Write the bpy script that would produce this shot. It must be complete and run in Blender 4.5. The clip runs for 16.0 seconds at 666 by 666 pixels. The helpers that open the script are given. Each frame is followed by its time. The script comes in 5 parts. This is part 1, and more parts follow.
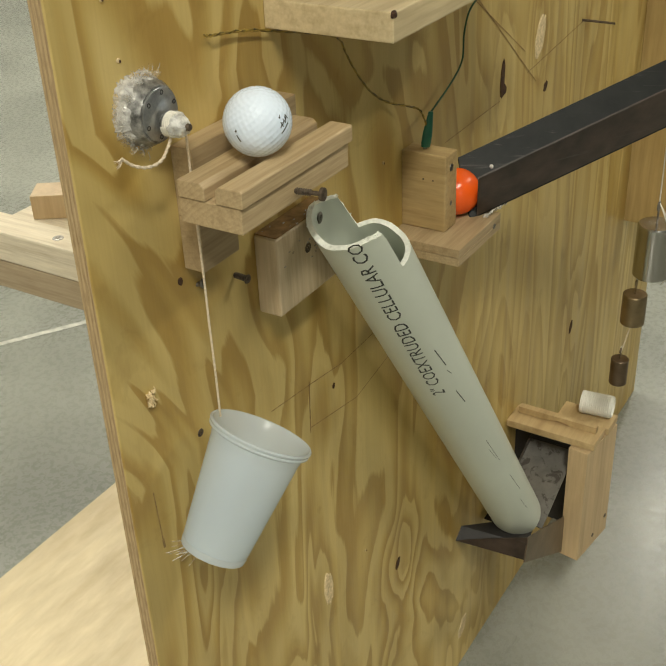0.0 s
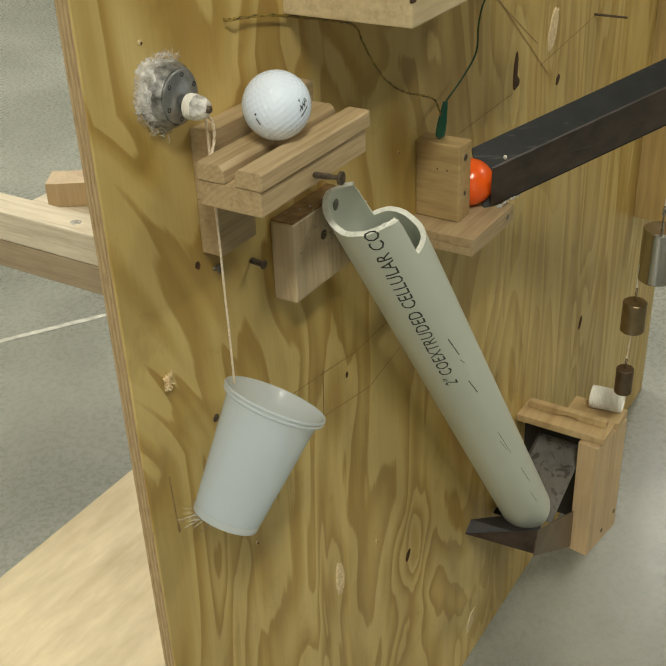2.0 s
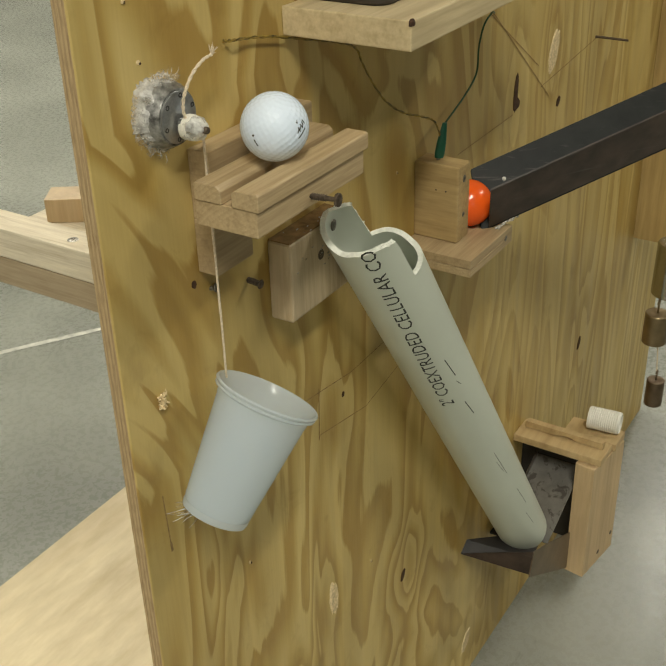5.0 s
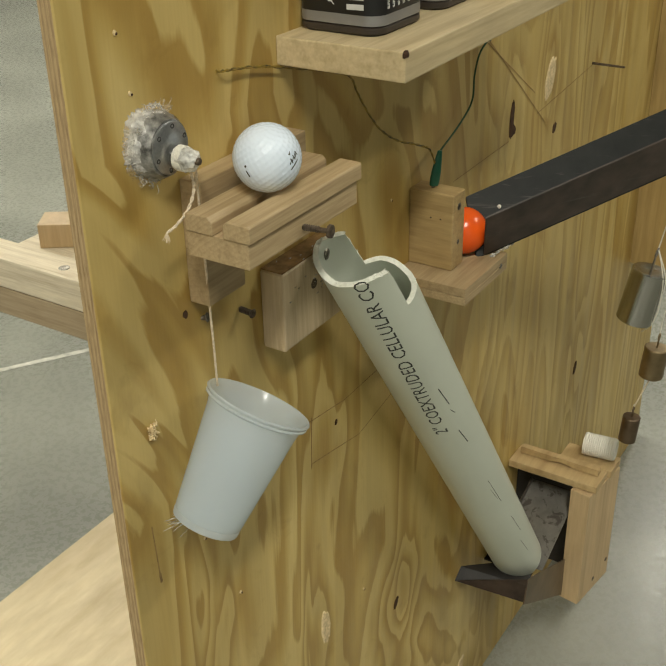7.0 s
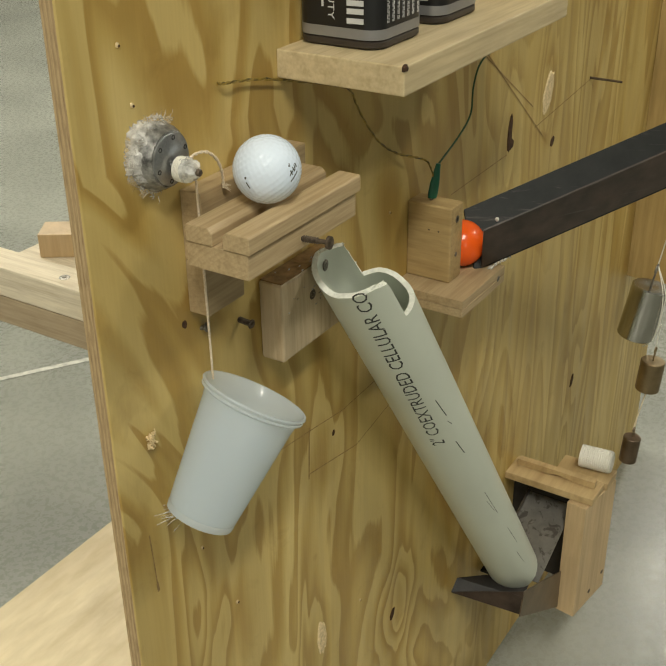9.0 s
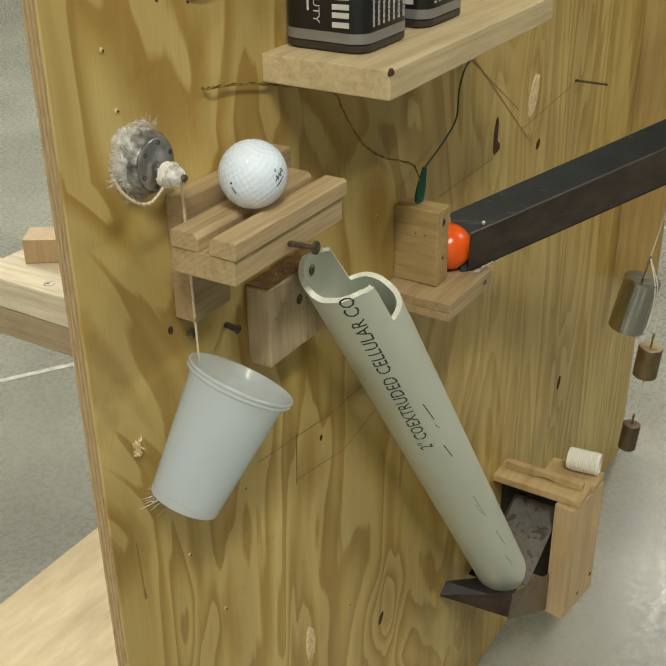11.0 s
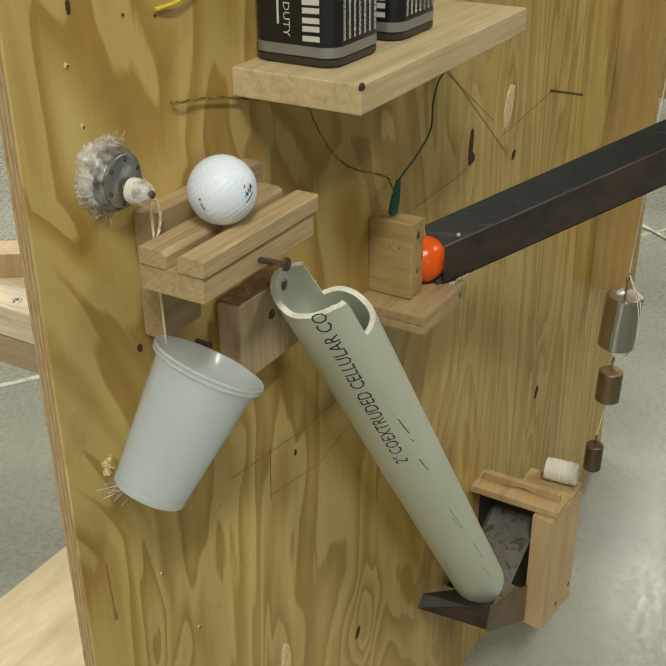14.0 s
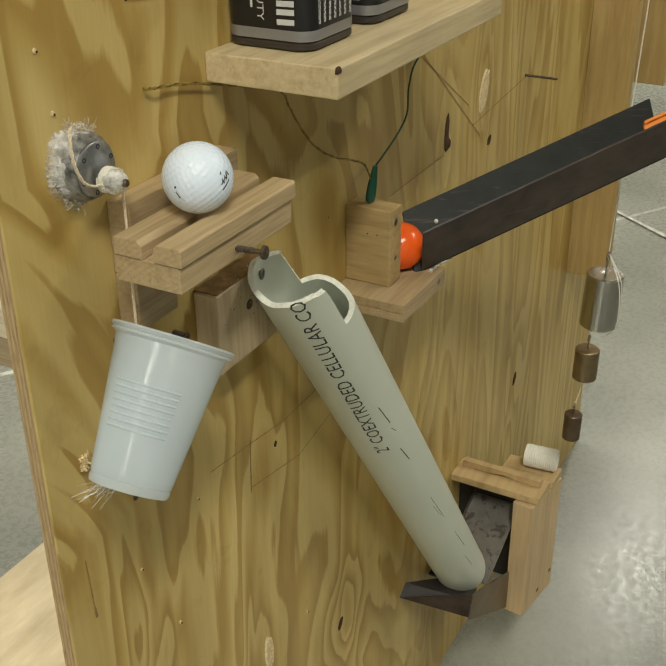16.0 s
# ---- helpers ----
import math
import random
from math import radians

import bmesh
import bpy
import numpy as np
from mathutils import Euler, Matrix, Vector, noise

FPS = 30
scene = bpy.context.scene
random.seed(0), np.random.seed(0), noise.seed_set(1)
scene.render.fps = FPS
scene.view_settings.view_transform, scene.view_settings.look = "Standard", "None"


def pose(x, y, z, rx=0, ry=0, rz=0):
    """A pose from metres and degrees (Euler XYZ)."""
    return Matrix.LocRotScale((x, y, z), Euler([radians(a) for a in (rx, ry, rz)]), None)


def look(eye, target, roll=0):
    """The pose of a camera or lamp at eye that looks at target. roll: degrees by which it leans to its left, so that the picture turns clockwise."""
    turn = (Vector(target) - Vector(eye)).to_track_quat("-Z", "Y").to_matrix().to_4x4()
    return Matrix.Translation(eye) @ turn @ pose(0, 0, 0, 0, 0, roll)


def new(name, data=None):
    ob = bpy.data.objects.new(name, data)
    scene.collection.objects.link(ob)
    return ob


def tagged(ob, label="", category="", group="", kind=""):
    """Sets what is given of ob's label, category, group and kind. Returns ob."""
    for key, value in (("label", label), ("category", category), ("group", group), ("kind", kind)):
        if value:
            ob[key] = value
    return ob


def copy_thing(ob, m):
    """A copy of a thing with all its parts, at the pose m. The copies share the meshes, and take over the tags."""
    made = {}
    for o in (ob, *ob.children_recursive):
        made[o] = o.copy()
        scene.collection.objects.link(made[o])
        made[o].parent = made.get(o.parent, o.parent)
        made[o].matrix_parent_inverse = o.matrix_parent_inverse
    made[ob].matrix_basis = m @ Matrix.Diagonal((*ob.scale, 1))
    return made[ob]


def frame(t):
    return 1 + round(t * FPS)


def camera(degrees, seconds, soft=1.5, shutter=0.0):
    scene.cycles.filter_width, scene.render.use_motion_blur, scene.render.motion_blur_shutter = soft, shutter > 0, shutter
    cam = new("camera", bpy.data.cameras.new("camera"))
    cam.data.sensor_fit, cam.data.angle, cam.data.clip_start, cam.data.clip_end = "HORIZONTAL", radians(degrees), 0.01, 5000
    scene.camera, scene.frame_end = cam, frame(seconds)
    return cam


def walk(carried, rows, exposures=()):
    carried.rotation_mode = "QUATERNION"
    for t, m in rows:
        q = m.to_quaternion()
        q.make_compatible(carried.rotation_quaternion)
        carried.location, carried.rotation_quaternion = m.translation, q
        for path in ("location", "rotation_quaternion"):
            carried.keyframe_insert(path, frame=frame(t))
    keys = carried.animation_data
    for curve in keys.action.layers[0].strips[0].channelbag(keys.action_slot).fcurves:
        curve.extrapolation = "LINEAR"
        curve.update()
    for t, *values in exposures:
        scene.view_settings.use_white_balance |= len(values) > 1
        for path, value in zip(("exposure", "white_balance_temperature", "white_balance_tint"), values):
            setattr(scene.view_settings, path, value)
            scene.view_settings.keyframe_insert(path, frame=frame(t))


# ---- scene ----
cam = camera(34.8, 16.0)
PATH = [
    (0, (-0.391, -0.418, 1.123), (1.057, 0.513, 0.104), -2.7),
    (0.5, (-0.388, -0.415, 1.119), (1.061, 0.514, 0.1), -2.7),
    (1, (-0.379, -0.41, 1.117), (1.066, 0.523, 0.096), -2.7),
    (1.5, (-0.387, -0.409, 1.114), (1.06, 0.523, 0.096), -2.6),
    (2, (-0.402, -0.414, 1.114), (1.044, 0.523, 0.1), -2.5),
    (2.5, (-0.398, -0.414, 1.111), (1.052, 0.524, 0.101), -2.4),
    (3, (-0.396, -0.411, 1.113), (1.051, 0.529, 0.101), -2.3),
    (3.5, (-0.402, -0.415, 1.114), (1.046, 0.526, 0.106), -2.1),
    (4, (-0.4, -0.416, 1.114), (1.051, 0.526, 0.11), -2.0),
    (6.5, (-0.394, -0.416, 1.125), (1.074, 0.534, 0.154), -1.4),
    (7, (-0.388, -0.415, 1.124), (1.083, 0.535, 0.159), -1.3),
    (7.5, (-0.392, -0.415, 1.126), (1.082, 0.538, 0.167), -1.1),
    (8, (-0.392, -0.417, 1.125), (1.084, 0.537, 0.172), -1.0),
    (10.5, (-0.391, -0.416, 1.127), (1.102, 0.528, 0.189), -0.7),
    (11, (-0.389, -0.415, 1.126), (1.109, 0.517, 0.183), -0.8),
    (11.5, (-0.388, -0.414, 1.125), (1.112, 0.513, 0.182), -0.7),
    (12, (-0.384, -0.415, 1.124), (1.12, 0.5, 0.176), -0.8),
    (12.5, (-0.383, -0.414, 1.127), (1.124, 0.501, 0.182), -0.7),
    (13, (-0.381, -0.414, 1.125), (1.131, 0.494, 0.181), -0.7),
    (13.5, (-0.382, -0.416, 1.126), (1.132, 0.493, 0.186), -0.6),
    (14, (-0.377, -0.415, 1.129), (1.143, 0.489, 0.194), -0.5),
    (14.5, (-0.37, -0.411, 1.125), (1.154, 0.477, 0.183), -0.6),
    (15, (-0.365, -0.409, 1.123), (1.166, 0.456, 0.171), -0.8),
    (15.5, (-0.365, -0.408, 1.124), (1.168, 0.453, 0.172), -0.8),
    (16, (-0.371, -0.407, 1.123), (1.165, 0.45, 0.172), -0.7),
]
walk(cam, [(t, look(eye, target, roll)) for t, eye, target, roll in PATH],
     [(0, 0.04), (0.5, -0.05), (1, -0.11), (2.5, -0.09), (4, -0.12), (8, -0.11), (10.3, 0.05), (10.5, 0.04), (11, -0.03), (11.5, -0.06), (11.8, -0.02), (12, 0.37), (12.2, 0.1), (12.5, -0.06), (16, -0.06)])

# ---- light ----
world = bpy.data.worlds.new("world")
scene.world = world
world.use_nodes = True
world.node_tree.nodes["Background"].inputs[0].default_value = (0.75, 0.8, 0.85, 1)
world.node_tree.nodes["Background"].inputs[1].default_value = 0.03


def lamp(name, x, y, z, sx, sy, watts, colour):
    data = bpy.data.lights.new(name, "AREA")
    data.shape, data.size, data.size_y, data.energy, data.color = "RECTANGLE", sx, sy, watts, colour
    ob = new(name, data)
    ob.location = (x, y, z)
    return ob


TUBE = (1.0, 0.975, 0.85)
LAMPS = [(-1.4, -1.3, 80), (2.4, -2.3, 50), (5.0, 0.45, 42), (1.8, 2.3, 84), (4.8, 3.2, 66), (-1.2, 2.6, 62),
         (-5.4, -0.3, 55), (-6.9, -0.9, 55), (-8.4, -1.5, 55), (-6.6, -6.8, 55), (-8.9, -9.1, 55), (-10.9, -11.1, 55)]
CEILING = 3.4
for lx, ly, lw in LAMPS:
    lamp("tube_light", lx, ly, CEILING - 0.11, 1.2, 0.28, lw, TUBE)


# ---- materials ----
def mat(name, rough=0.5, metal=0.0):
    m = bpy.data.materials.new(name)
    m.use_nodes = True
    nt = m.node_tree
    b = nt.nodes["Principled BSDF"]
    b.inputs["Roughness"].default_value, b.inputs["Metallic"].default_value = rough, metal
    return m, nt, b


def node(nt, kind, **inputs):
    n = nt.nodes.new(kind)
    for key, value in inputs.items():
        n.inputs[key.replace("_", " ")].default_value = value
    return n


def coords(nt, scale, kind="Object", rot=(0, 0, 0)):
    tc = nt.nodes.new("ShaderNodeTexCoord")
    mp = nt.nodes.new("ShaderNodeMapping")
    mp.inputs["Scale"].default_value, mp.inputs["Rotation"].default_value = scale, rot
    nt.links.new(tc.outputs[kind], mp.inputs["Vector"])
    return mp.outputs["Vector"]


def noise_of(nt, vec, scale, detail=3.0, rough=0.55, dist=0.0):
    n = node(nt, "ShaderNodeTexNoise", Scale=scale, Detail=detail, Roughness=rough, Distortion=dist)
    nt.links.new(vec, n.inputs["Vector"])
    return n.outputs["Fac"]


def ramp(nt, fac, stops):
    r = nt.nodes.new("ShaderNodeValToRGB")
    els = r.color_ramp.elements
    while len(els) < len(stops):
        els.new(0.5)
    for el, (pos, col) in zip(els, stops):
        el.position, el.color = pos, (*col, 1)
    nt.links.new(fac, r.inputs["Fac"])
    return r.outputs["Color"]


def mixed(nt, a, b, fac, how="MIX"):
    m = nt.nodes.new("ShaderNodeMix")
    m.data_type, m.blend_type = "RGBA", how
    for key, value in ((0, fac), (6, a), (7, b)):
        if isinstance(value, (int, float)):
            m.inputs[key].default_value = value
        elif isinstance(value, tuple):
            m.inputs[key].default_value = (*value, 1)
        else:
            nt.links.new(value, m.inputs[key])
    return m.outputs[2]


def maths(nt, op, a, b=0.0):
    m = nt.nodes.new("ShaderNodeMath")
    m.operation = op
    for key, value in ((0, a), (1, b)):
        if isinstance(value, (int, float)):
            m.inputs[key].default_value = value
        else:
            nt.links.new(value, m.inputs[key])
    return m.outputs[0]


def bump(nt, b, height, strength, dist=0.001):
    n = node(nt, "ShaderNodeBump", Strength=strength, Distance=dist)
    nt.links.new(height, n.inputs["Height"])
    nt.links.new(n.outputs["Normal"], b.inputs["Normal"])


def wood(name, pale, dark, across=60.0, along=3.0, axis="x", rough=0.55, rings=5.0, contrast=0.7):
    """Sawn wood: growth rings about a pith beside the piece, so long faces show stripes and ends show arcs."""
    m, nt, b = mat(name, rough)
    k = "xyz".index(axis)
    flat = [1.0, 1.0, 1.0]
    flat[k] = 0.06
    mp = nt.nodes.new("ShaderNodeMapping")
    mp.inputs["Scale"].default_value = flat
    mp.inputs["Location"].default_value = [0.0 if i == k else 0.031 + 0.017 * rings for i in range(3)]
    nt.links.new(coords(nt, (1, 1, 1)), mp.inputs["Vector"])
    ln = nt.nodes.new("ShaderNodeVectorMath")
    ln.operation = "LENGTH"
    nt.links.new(mp.outputs[0], ln.inputs[0])
    s = {"x": (along, across, across), "y": (across, along, across), "z": (across, across, along)}[axis]
    v = coords(nt, s)
    warp = noise_of(nt, v, 0.16, 2.0, 0.5, 0.2)
    r = maths(nt, "ADD", maths(nt, "MULTIPLY", ln.outputs["Value"], across * 3.2), maths(nt, "MULTIPLY", warp, rings * 1.1))
    band = maths(nt, "FRACT", r)
    c = ramp(nt, band, [(0.0, pale), (0.5, tuple(p * (1 - contrast) + d * contrast for p, d in zip(pale, dark))), (0.8, dark), (1.0, pale)])
    even = tuple((p * 1.1 + d * 0.9) / 2 for p, d in zip(pale, dark))
    c = mixed(nt, c, even, ramp(nt, noise_of(nt, v, 0.35, 3.0, 0.6, 0.4), [(0.35, (0.3,) * 3), (0.65, (0.92,) * 3)]))
    flecks = noise_of(nt, v, 1.7, 3.0, 0.65, 0.2)
    c = mixed(nt, c, ramp(nt, flecks, [(0.34, (0.76, 0.72, 0.66)), (0.5, (1, 1, 1)), (0.7, (1.08, 1.07, 1.05))]), 0.7, "MULTIPLY")
    fine = noise_of(nt, v, 5.0, 4.0, 0.7)
    c = mixed(nt, c, ramp(nt, fine, [(0.3, (0.7, 0.66, 0.6)), (0.62, (1, 1, 1))]), 0.6, "MULTIPLY")
    big = noise_of(nt, coords(nt, (9, 9, 9)), 1.0, 3.0)
    c = mixed(nt, c, ramp(nt, big, [(0.3, (0.84, 0.82, 0.78)), (0.7, (1.06, 1.05, 1.02))]), 0.6, "MULTIPLY")
    nt.links.new(c, b.inputs["Base Color"])
    bump(nt, b, fine, 0.3, 0.0005)
    return m


def plain(name, col, rough=0.5, metal=0.0, vary=0.12, scale=40.0, relief=0.1):
    m, nt, b = mat(name, rough, metal)
    n = noise_of(nt, coords(nt, (1, 1, 1)), scale, 4.0, 0.6)
    lo, hi = tuple(c * (1 - vary) for c in col), tuple(min(1, c * (1 + vary)) for c in col)
    nt.links.new(ramp(nt, n, [(0.3, lo), (0.7, hi)]), b.inputs["Base Color"])
    if relief:
        bump(nt, b, n, relief, 0.0005)
    return m


SWIRLS = [(0.375, 0.325, 0.036, 0.052, 2.6), (0.601, 0.782, 0.030, 0.075, 1.3), (0.885, 0.352, 0.035, 0.085, 1.6), (0.700, 0.806, 0.030, 0.055, 1.1),
          (0.232, 0.400, 0.030, 0.050, 1.2), (0.250, 0.600, 0.028, 0.045, 1.0), (0.560, 0.500, 0.050, 0.120, 1.0), (0.14, 0.50, 0.035, 0.08, 0.9)]


def plywood_face(name, pale, mid, dark):
    """Rotary-cut softwood veneer: wide flame-shaped bands that lean near the sheet's edge, bend round the knots and run finer beyond."""
    m, nt, b = mat(name, 0.42)
    sep = nt.nodes.new("ShaderNodeSeparateXYZ")
    nt.links.new(coords(nt, (1, 1, 1)), sep.inputs[0])
    X, Z = sep.outputs["X"], sep.outputs["Z"]
    lean = node(nt, "ShaderNodeMapRange", From_Min=0.0, From_Max=0.3, To_Min=0.62, To_Max=0.02)
    nt.links.new(X, lean.inputs["Value"])
    rise = maths(nt, "MAXIMUM", maths(nt, "MINIMUM", maths(nt, "SUBTRACT", Z, 0.8), 0.12), -0.13)
    x = maths(nt, "ADD", X, maths(nt, "MULTIPLY", lean.outputs["Result"], rise))

    def at(kx, kz):
        c = nt.nodes.new("ShaderNodeCombineXYZ")
        nt.links.new(maths(nt, "MULTIPLY", x, kx), c.inputs["X"])
        nt.links.new(maths(nt, "MULTIPLY", Z, kz), c.inputs["Z"])
        return c.outputs[0]

    whorl = 0.0
    for cx, cz, ax, az, amount in SWIRLS:
        dx = maths(nt, "MULTIPLY", maths(nt, "SUBTRACT", X, cx), 1 / ax)
        dz = maths(nt, "MULTIPLY", maths(nt, "SUBTRACT", Z, cz), 1 / az)
        r2 = maths(nt, "ADD", maths(nt, "MULTIPLY", dx, dx), maths(nt, "MULTIPLY", dz, dz))
        whorl = maths(nt, "ADD", maths(nt, "DIVIDE", amount, maths(nt, "ADD", maths(nt, "MULTIPLY", r2, r2), 1.0)), whorl)
    n = noise_of(nt, at(7.5, 2.2), 1.2, 2.2, 0.45, 0.9)
    rag = noise_of(nt, at(75.0, 7.0), 1.0, 3.0, 0.6)
    height = maths(nt, "ADD", maths(nt, "MULTIPLY", n, 6.4), maths(nt, "ADD", maths(nt, "MULTIPLY", rag, 0.34), maths(nt, "MULTIPLY", whorl, 0.8)))
    edge = node(nt, "ShaderNodeMapRange", From_Min=0.03, From_Max=0.24, To_Min=1.0, To_Max=0.0)
    nt.links.new(X, edge.inputs["Value"])
    streak = noise_of(nt, at(26.0, 2.4), 1.0, 1.5, 0.4, 0.3)
    height = maths(nt, "ADD", height, maths(nt, "MULTIPLY", maths(nt, "MULTIPLY", streak, 3.4), edge.outputs["Result"]))
    soft = tuple((p + q) / 2 for p, q in zip(pale, mid))
    stops = [(0.0, pale), (0.26, pale), (0.42, soft), (0.6, mid), (0.8, dark), (0.93, dark), (1.0, pale)]
    wide = ramp(nt, maths(nt, "FRACT", height), stops)
    nf = noise_of(nt, at(10.0, 0.75), 1.2, 2.0, 0.5, 0.5)
    thin = maths(nt, "ADD", maths(nt, "MULTIPLY", nf, 9.0), maths(nt, "ADD", maths(nt, "MULTIPLY", whorl, 1.1), maths(nt, "MULTIPLY", rag, 0.2)))
    fine_bands = ramp(nt, maths(nt, "FRACT", thin), stops)
    far = node(nt, "ShaderNodeMapRange", From_Min=0.42, From_Max=0.8, To_Min=0.0, To_Max=0.8)
    nt.links.new(X, far.inputs["Value"])
    c = mixed(nt, wide, fine_bands, far.outputs["Result"])
    # broad tonal drift under the figure
    drift = noise_of(nt, at(11.0, 1.4), 1.0, 3.0, 0.55, 0.4)
    c = mixed(nt, c, ramp(nt, drift, [(0.3, dark), (0.5, mid), (0.72, pale)]), 0.3)
    n2 = noise_of(nt, at(30.0, 2.2), 1.0, 2.0, 0.5, 0.8)
    c = mixed(nt, c, ramp(nt, n2, [(0.35, (0.8, 0.76, 0.64)), (0.6, (1.04, 1.03, 1.0))]), 0.5, "MULTIPLY")
    fine = noise_of(nt, coords(nt, (420.0, 1.0, 14.0)), 1.0, 3.0, 0.6)
    c = mixed(nt, c, ramp(nt, fine, [(0.3, (0.86, 0.83, 0.78)), (0.65, (1, 1, 1))]), 0.4, "MULTIPLY")
    smudge = noise_of(nt, coords(nt, (26.0, 1.0, 21.0)), 1.0, 4.0, 0.65, 0.6)
    c = mixed(nt, c, ramp(nt, smudge, [(0.28, (0.78, 0.74, 0.66)), (0.42, (1, 1, 1)), (0.62, (1, 1, 1)), (0.74, (1.08, 1.07, 1.05))]), 0.6, "MULTIPLY")
    stain = noise_of(nt, coords(nt, (3.1, 0.0, 2.3)), 1.0, 3.0, 0.6)
    c = mixed(nt, c, ramp(nt, stain, [(0.35, (0.86, 0.82, 0.73)), (0.65, (1.08, 1.08, 1.1))]), 0.8, "MULTIPLY")
    nt.links.new(c, b.inputs["Base Color"])
    nt.links.new(ramp(nt, n2, [(0.3, (0.32,) * 3), (0.7, (0.48,) * 3)]), b.inputs["Roughness"])
    bump(nt, b, fine, 0.25, 0.0004)
    return m


def ply_edge(name):
    """Cut edge of plywood: layers across the thickness."""
    m, nt, b = mat(name, 0.8)
    v = coords(nt, (1, 1, 1))
    sep = nt.nodes.new("ShaderNodeSeparateXYZ")
    nt.links.new(v, sep.inputs[0])
    lay = maths(nt, "FRACT", maths(nt, "MULTIPLY", sep.outputs["Y"], 330.0))
    c = ramp(nt, lay, [(0.0, (0.5, 0.37, 0.2)), (0.45, (0.46, 0.335, 0.175)), (0.6, (0.36, 0.25, 0.125)), (0.92, (0.39, 0.27, 0.14)), (1.0, (0.5, 0.37, 0.2))])
    n = noise_of(nt, coords(nt, (160, 620, 70)), 1.0, 4.0, 0.65)
    c = mixed(nt, c, ramp(nt, n, [(0.34, (0.5, 0.43, 0.34)), (0.54, (1.0, 0.97, 0.93))]), 0.65, "MULTIPLY")
    nt.links.new(c, b.inputs["Base Color"])
    bump(nt, b, n, 0.6, 0.001)
    return m


def concrete(name):
    m, nt, b = mat(name, 0.25)
    v = coords(nt, (1, 1, 1))
    a = noise_of(nt, v, 2.2, 5.0, 0.6)
    c = ramp(nt, a, [(0.3, (0.165, 0.168, 0.142)), (0.5, (0.235, 0.238, 0.201)), (0.72, (0.31, 0.312, 0.267))])
    sp = noise_of(nt, v, 90.0, 3.0, 0.7)
    c = mixed(nt, c, ramp(nt, sp, [(0.32, (0.72, 0.72, 0.7)), (0.5, (1, 1, 1)), (0.75, (1.08, 1.08, 1.08))]), 0.5, "MULTIPLY")
    scuff = noise_of(nt, coords(nt, (9, 26, 1), rot=(0, 0, 0.6)), 1.0, 6.0, 0.7, 1.2)
    c = mixed(nt, c, ramp(nt, scuff, [(0.27, (0.5, 0.5, 0.5)), (0.36, (1, 1, 1))]), 0.6, "MULTIPLY")
    nt.links.new(c, b.inputs["Base Color"])
    nt.links.new(ramp(nt, sp, [(0.3, (0.36,) * 3), (0.7, (0.2,) * 3)]), b.inputs["Roughness"])
    bump(nt, b, sp, 0.012, 0.0004)
    return m


M_PLY = plywood_face("plywood face", (0.645, 0.508, 0.208), (0.50, 0.353, 0.108), (0.395, 0.252, 0.064))
M_EDGE = ply_edge("plywood edge")
M_OAK = wood("oak", (0.545, 0.42, 0.25), (0.42, 0.305, 0.165), 105, 5, "x", 0.55, 4, 0.45)
M_OAK_PALE = wood("pale oak block", (0.57, 0.46, 0.305), (0.525, 0.41, 0.26), 60, 4, "z", 0.5, 3, 0.35)
M_OAK_DARK = wood("oak plank", (0.49, 0.37, 0.215), (0.39, 0.285, 0.155), 80, 5, "x", 0.55, 4, 0.5)
M_PINE = wood("planed pine shelf", (0.66, 0.55, 0.345), (0.59, 0.475, 0.28), 45, 3, "x", 0.5, 4, 0.5)
M_BLOCK = wood("sanded block", (0.485, 0.355, 0.17), (0.44, 0.315, 0.145), 60, 5, "y", 0.5, 3, 0.3)
M_STUD = wood("weathered stud", (0.72, 0.655, 0.52), (0.62, 0.545, 0.41), 120, 8, "y", 0.75, 5, 0.6)
M_STUD_SIDE = wood("darker stud", (0.42, 0.335, 0.22), (0.33, 0.255, 0.16), 110, 8, "y", 0.75, 4, 0.6)
M_PANEL = wood("brown panel", (0.50, 0.36, 0.15), (0.42, 0.28, 0.1), 25, 2, "z", 0.5, 3, 0.4)
M_CONCRETE = concrete("polished concrete")
M_WALL = plain("painted wall", (0.62, 0.62, 0.55), 0.8, 0, 0.06, 3.0)
M_CEIL = plain("ceiling paint", (0.7, 0.7, 0.68), 0.9, 0, 0.04, 4.0)
M_PVC = plain("grey green pipe plastic", (0.60, 0.635, 0.54), 0.33, 0, 0.035, 9.0, 0.03)
M_PVC_CUT = plain("raw cut plastic", (0.74, 0.75, 0.66), 0.7, 0, 0.1, 300.0, 0.5)
M_INK = plain("black ink", (0.035, 0.038, 0.03), 0.6, 0, 0.1)
M_STAIN = plain("brown glue-soaked wood", (0.20, 0.115, 0.045), 0.25, 0, 0.4, 120.0, 0.5)
M_STEEL = plain("black mill steel", (0.009, 0.010, 0.008), 0.5, 0.0, 0.6, 26.0, 0.12)
M_STEEL_BROWN = plain("brown mill steel", (0.05, 0.034, 0.026), 0.42, 0.0, 0.6, 30.0, 0.12)
for _m in (M_STEEL, M_STEEL_BROWN):
    _nt = _m.node_tree
    _b = _nt.nodes["Principled BSDF"]
    _streak = noise_of(_nt, coords(_nt, (14, 14, 240)), 1.0, 5.0, 0.7, 0.8)
    _nt.links.new(mixed(_nt, _b.inputs["Base Color"].links[0].from_socket, (0.085, 0.075, 0.066), ramp(_nt, _streak, [(0.6, (0, 0, 0)), (0.72, (0.75,) * 3)])), _b.inputs["Base Color"])
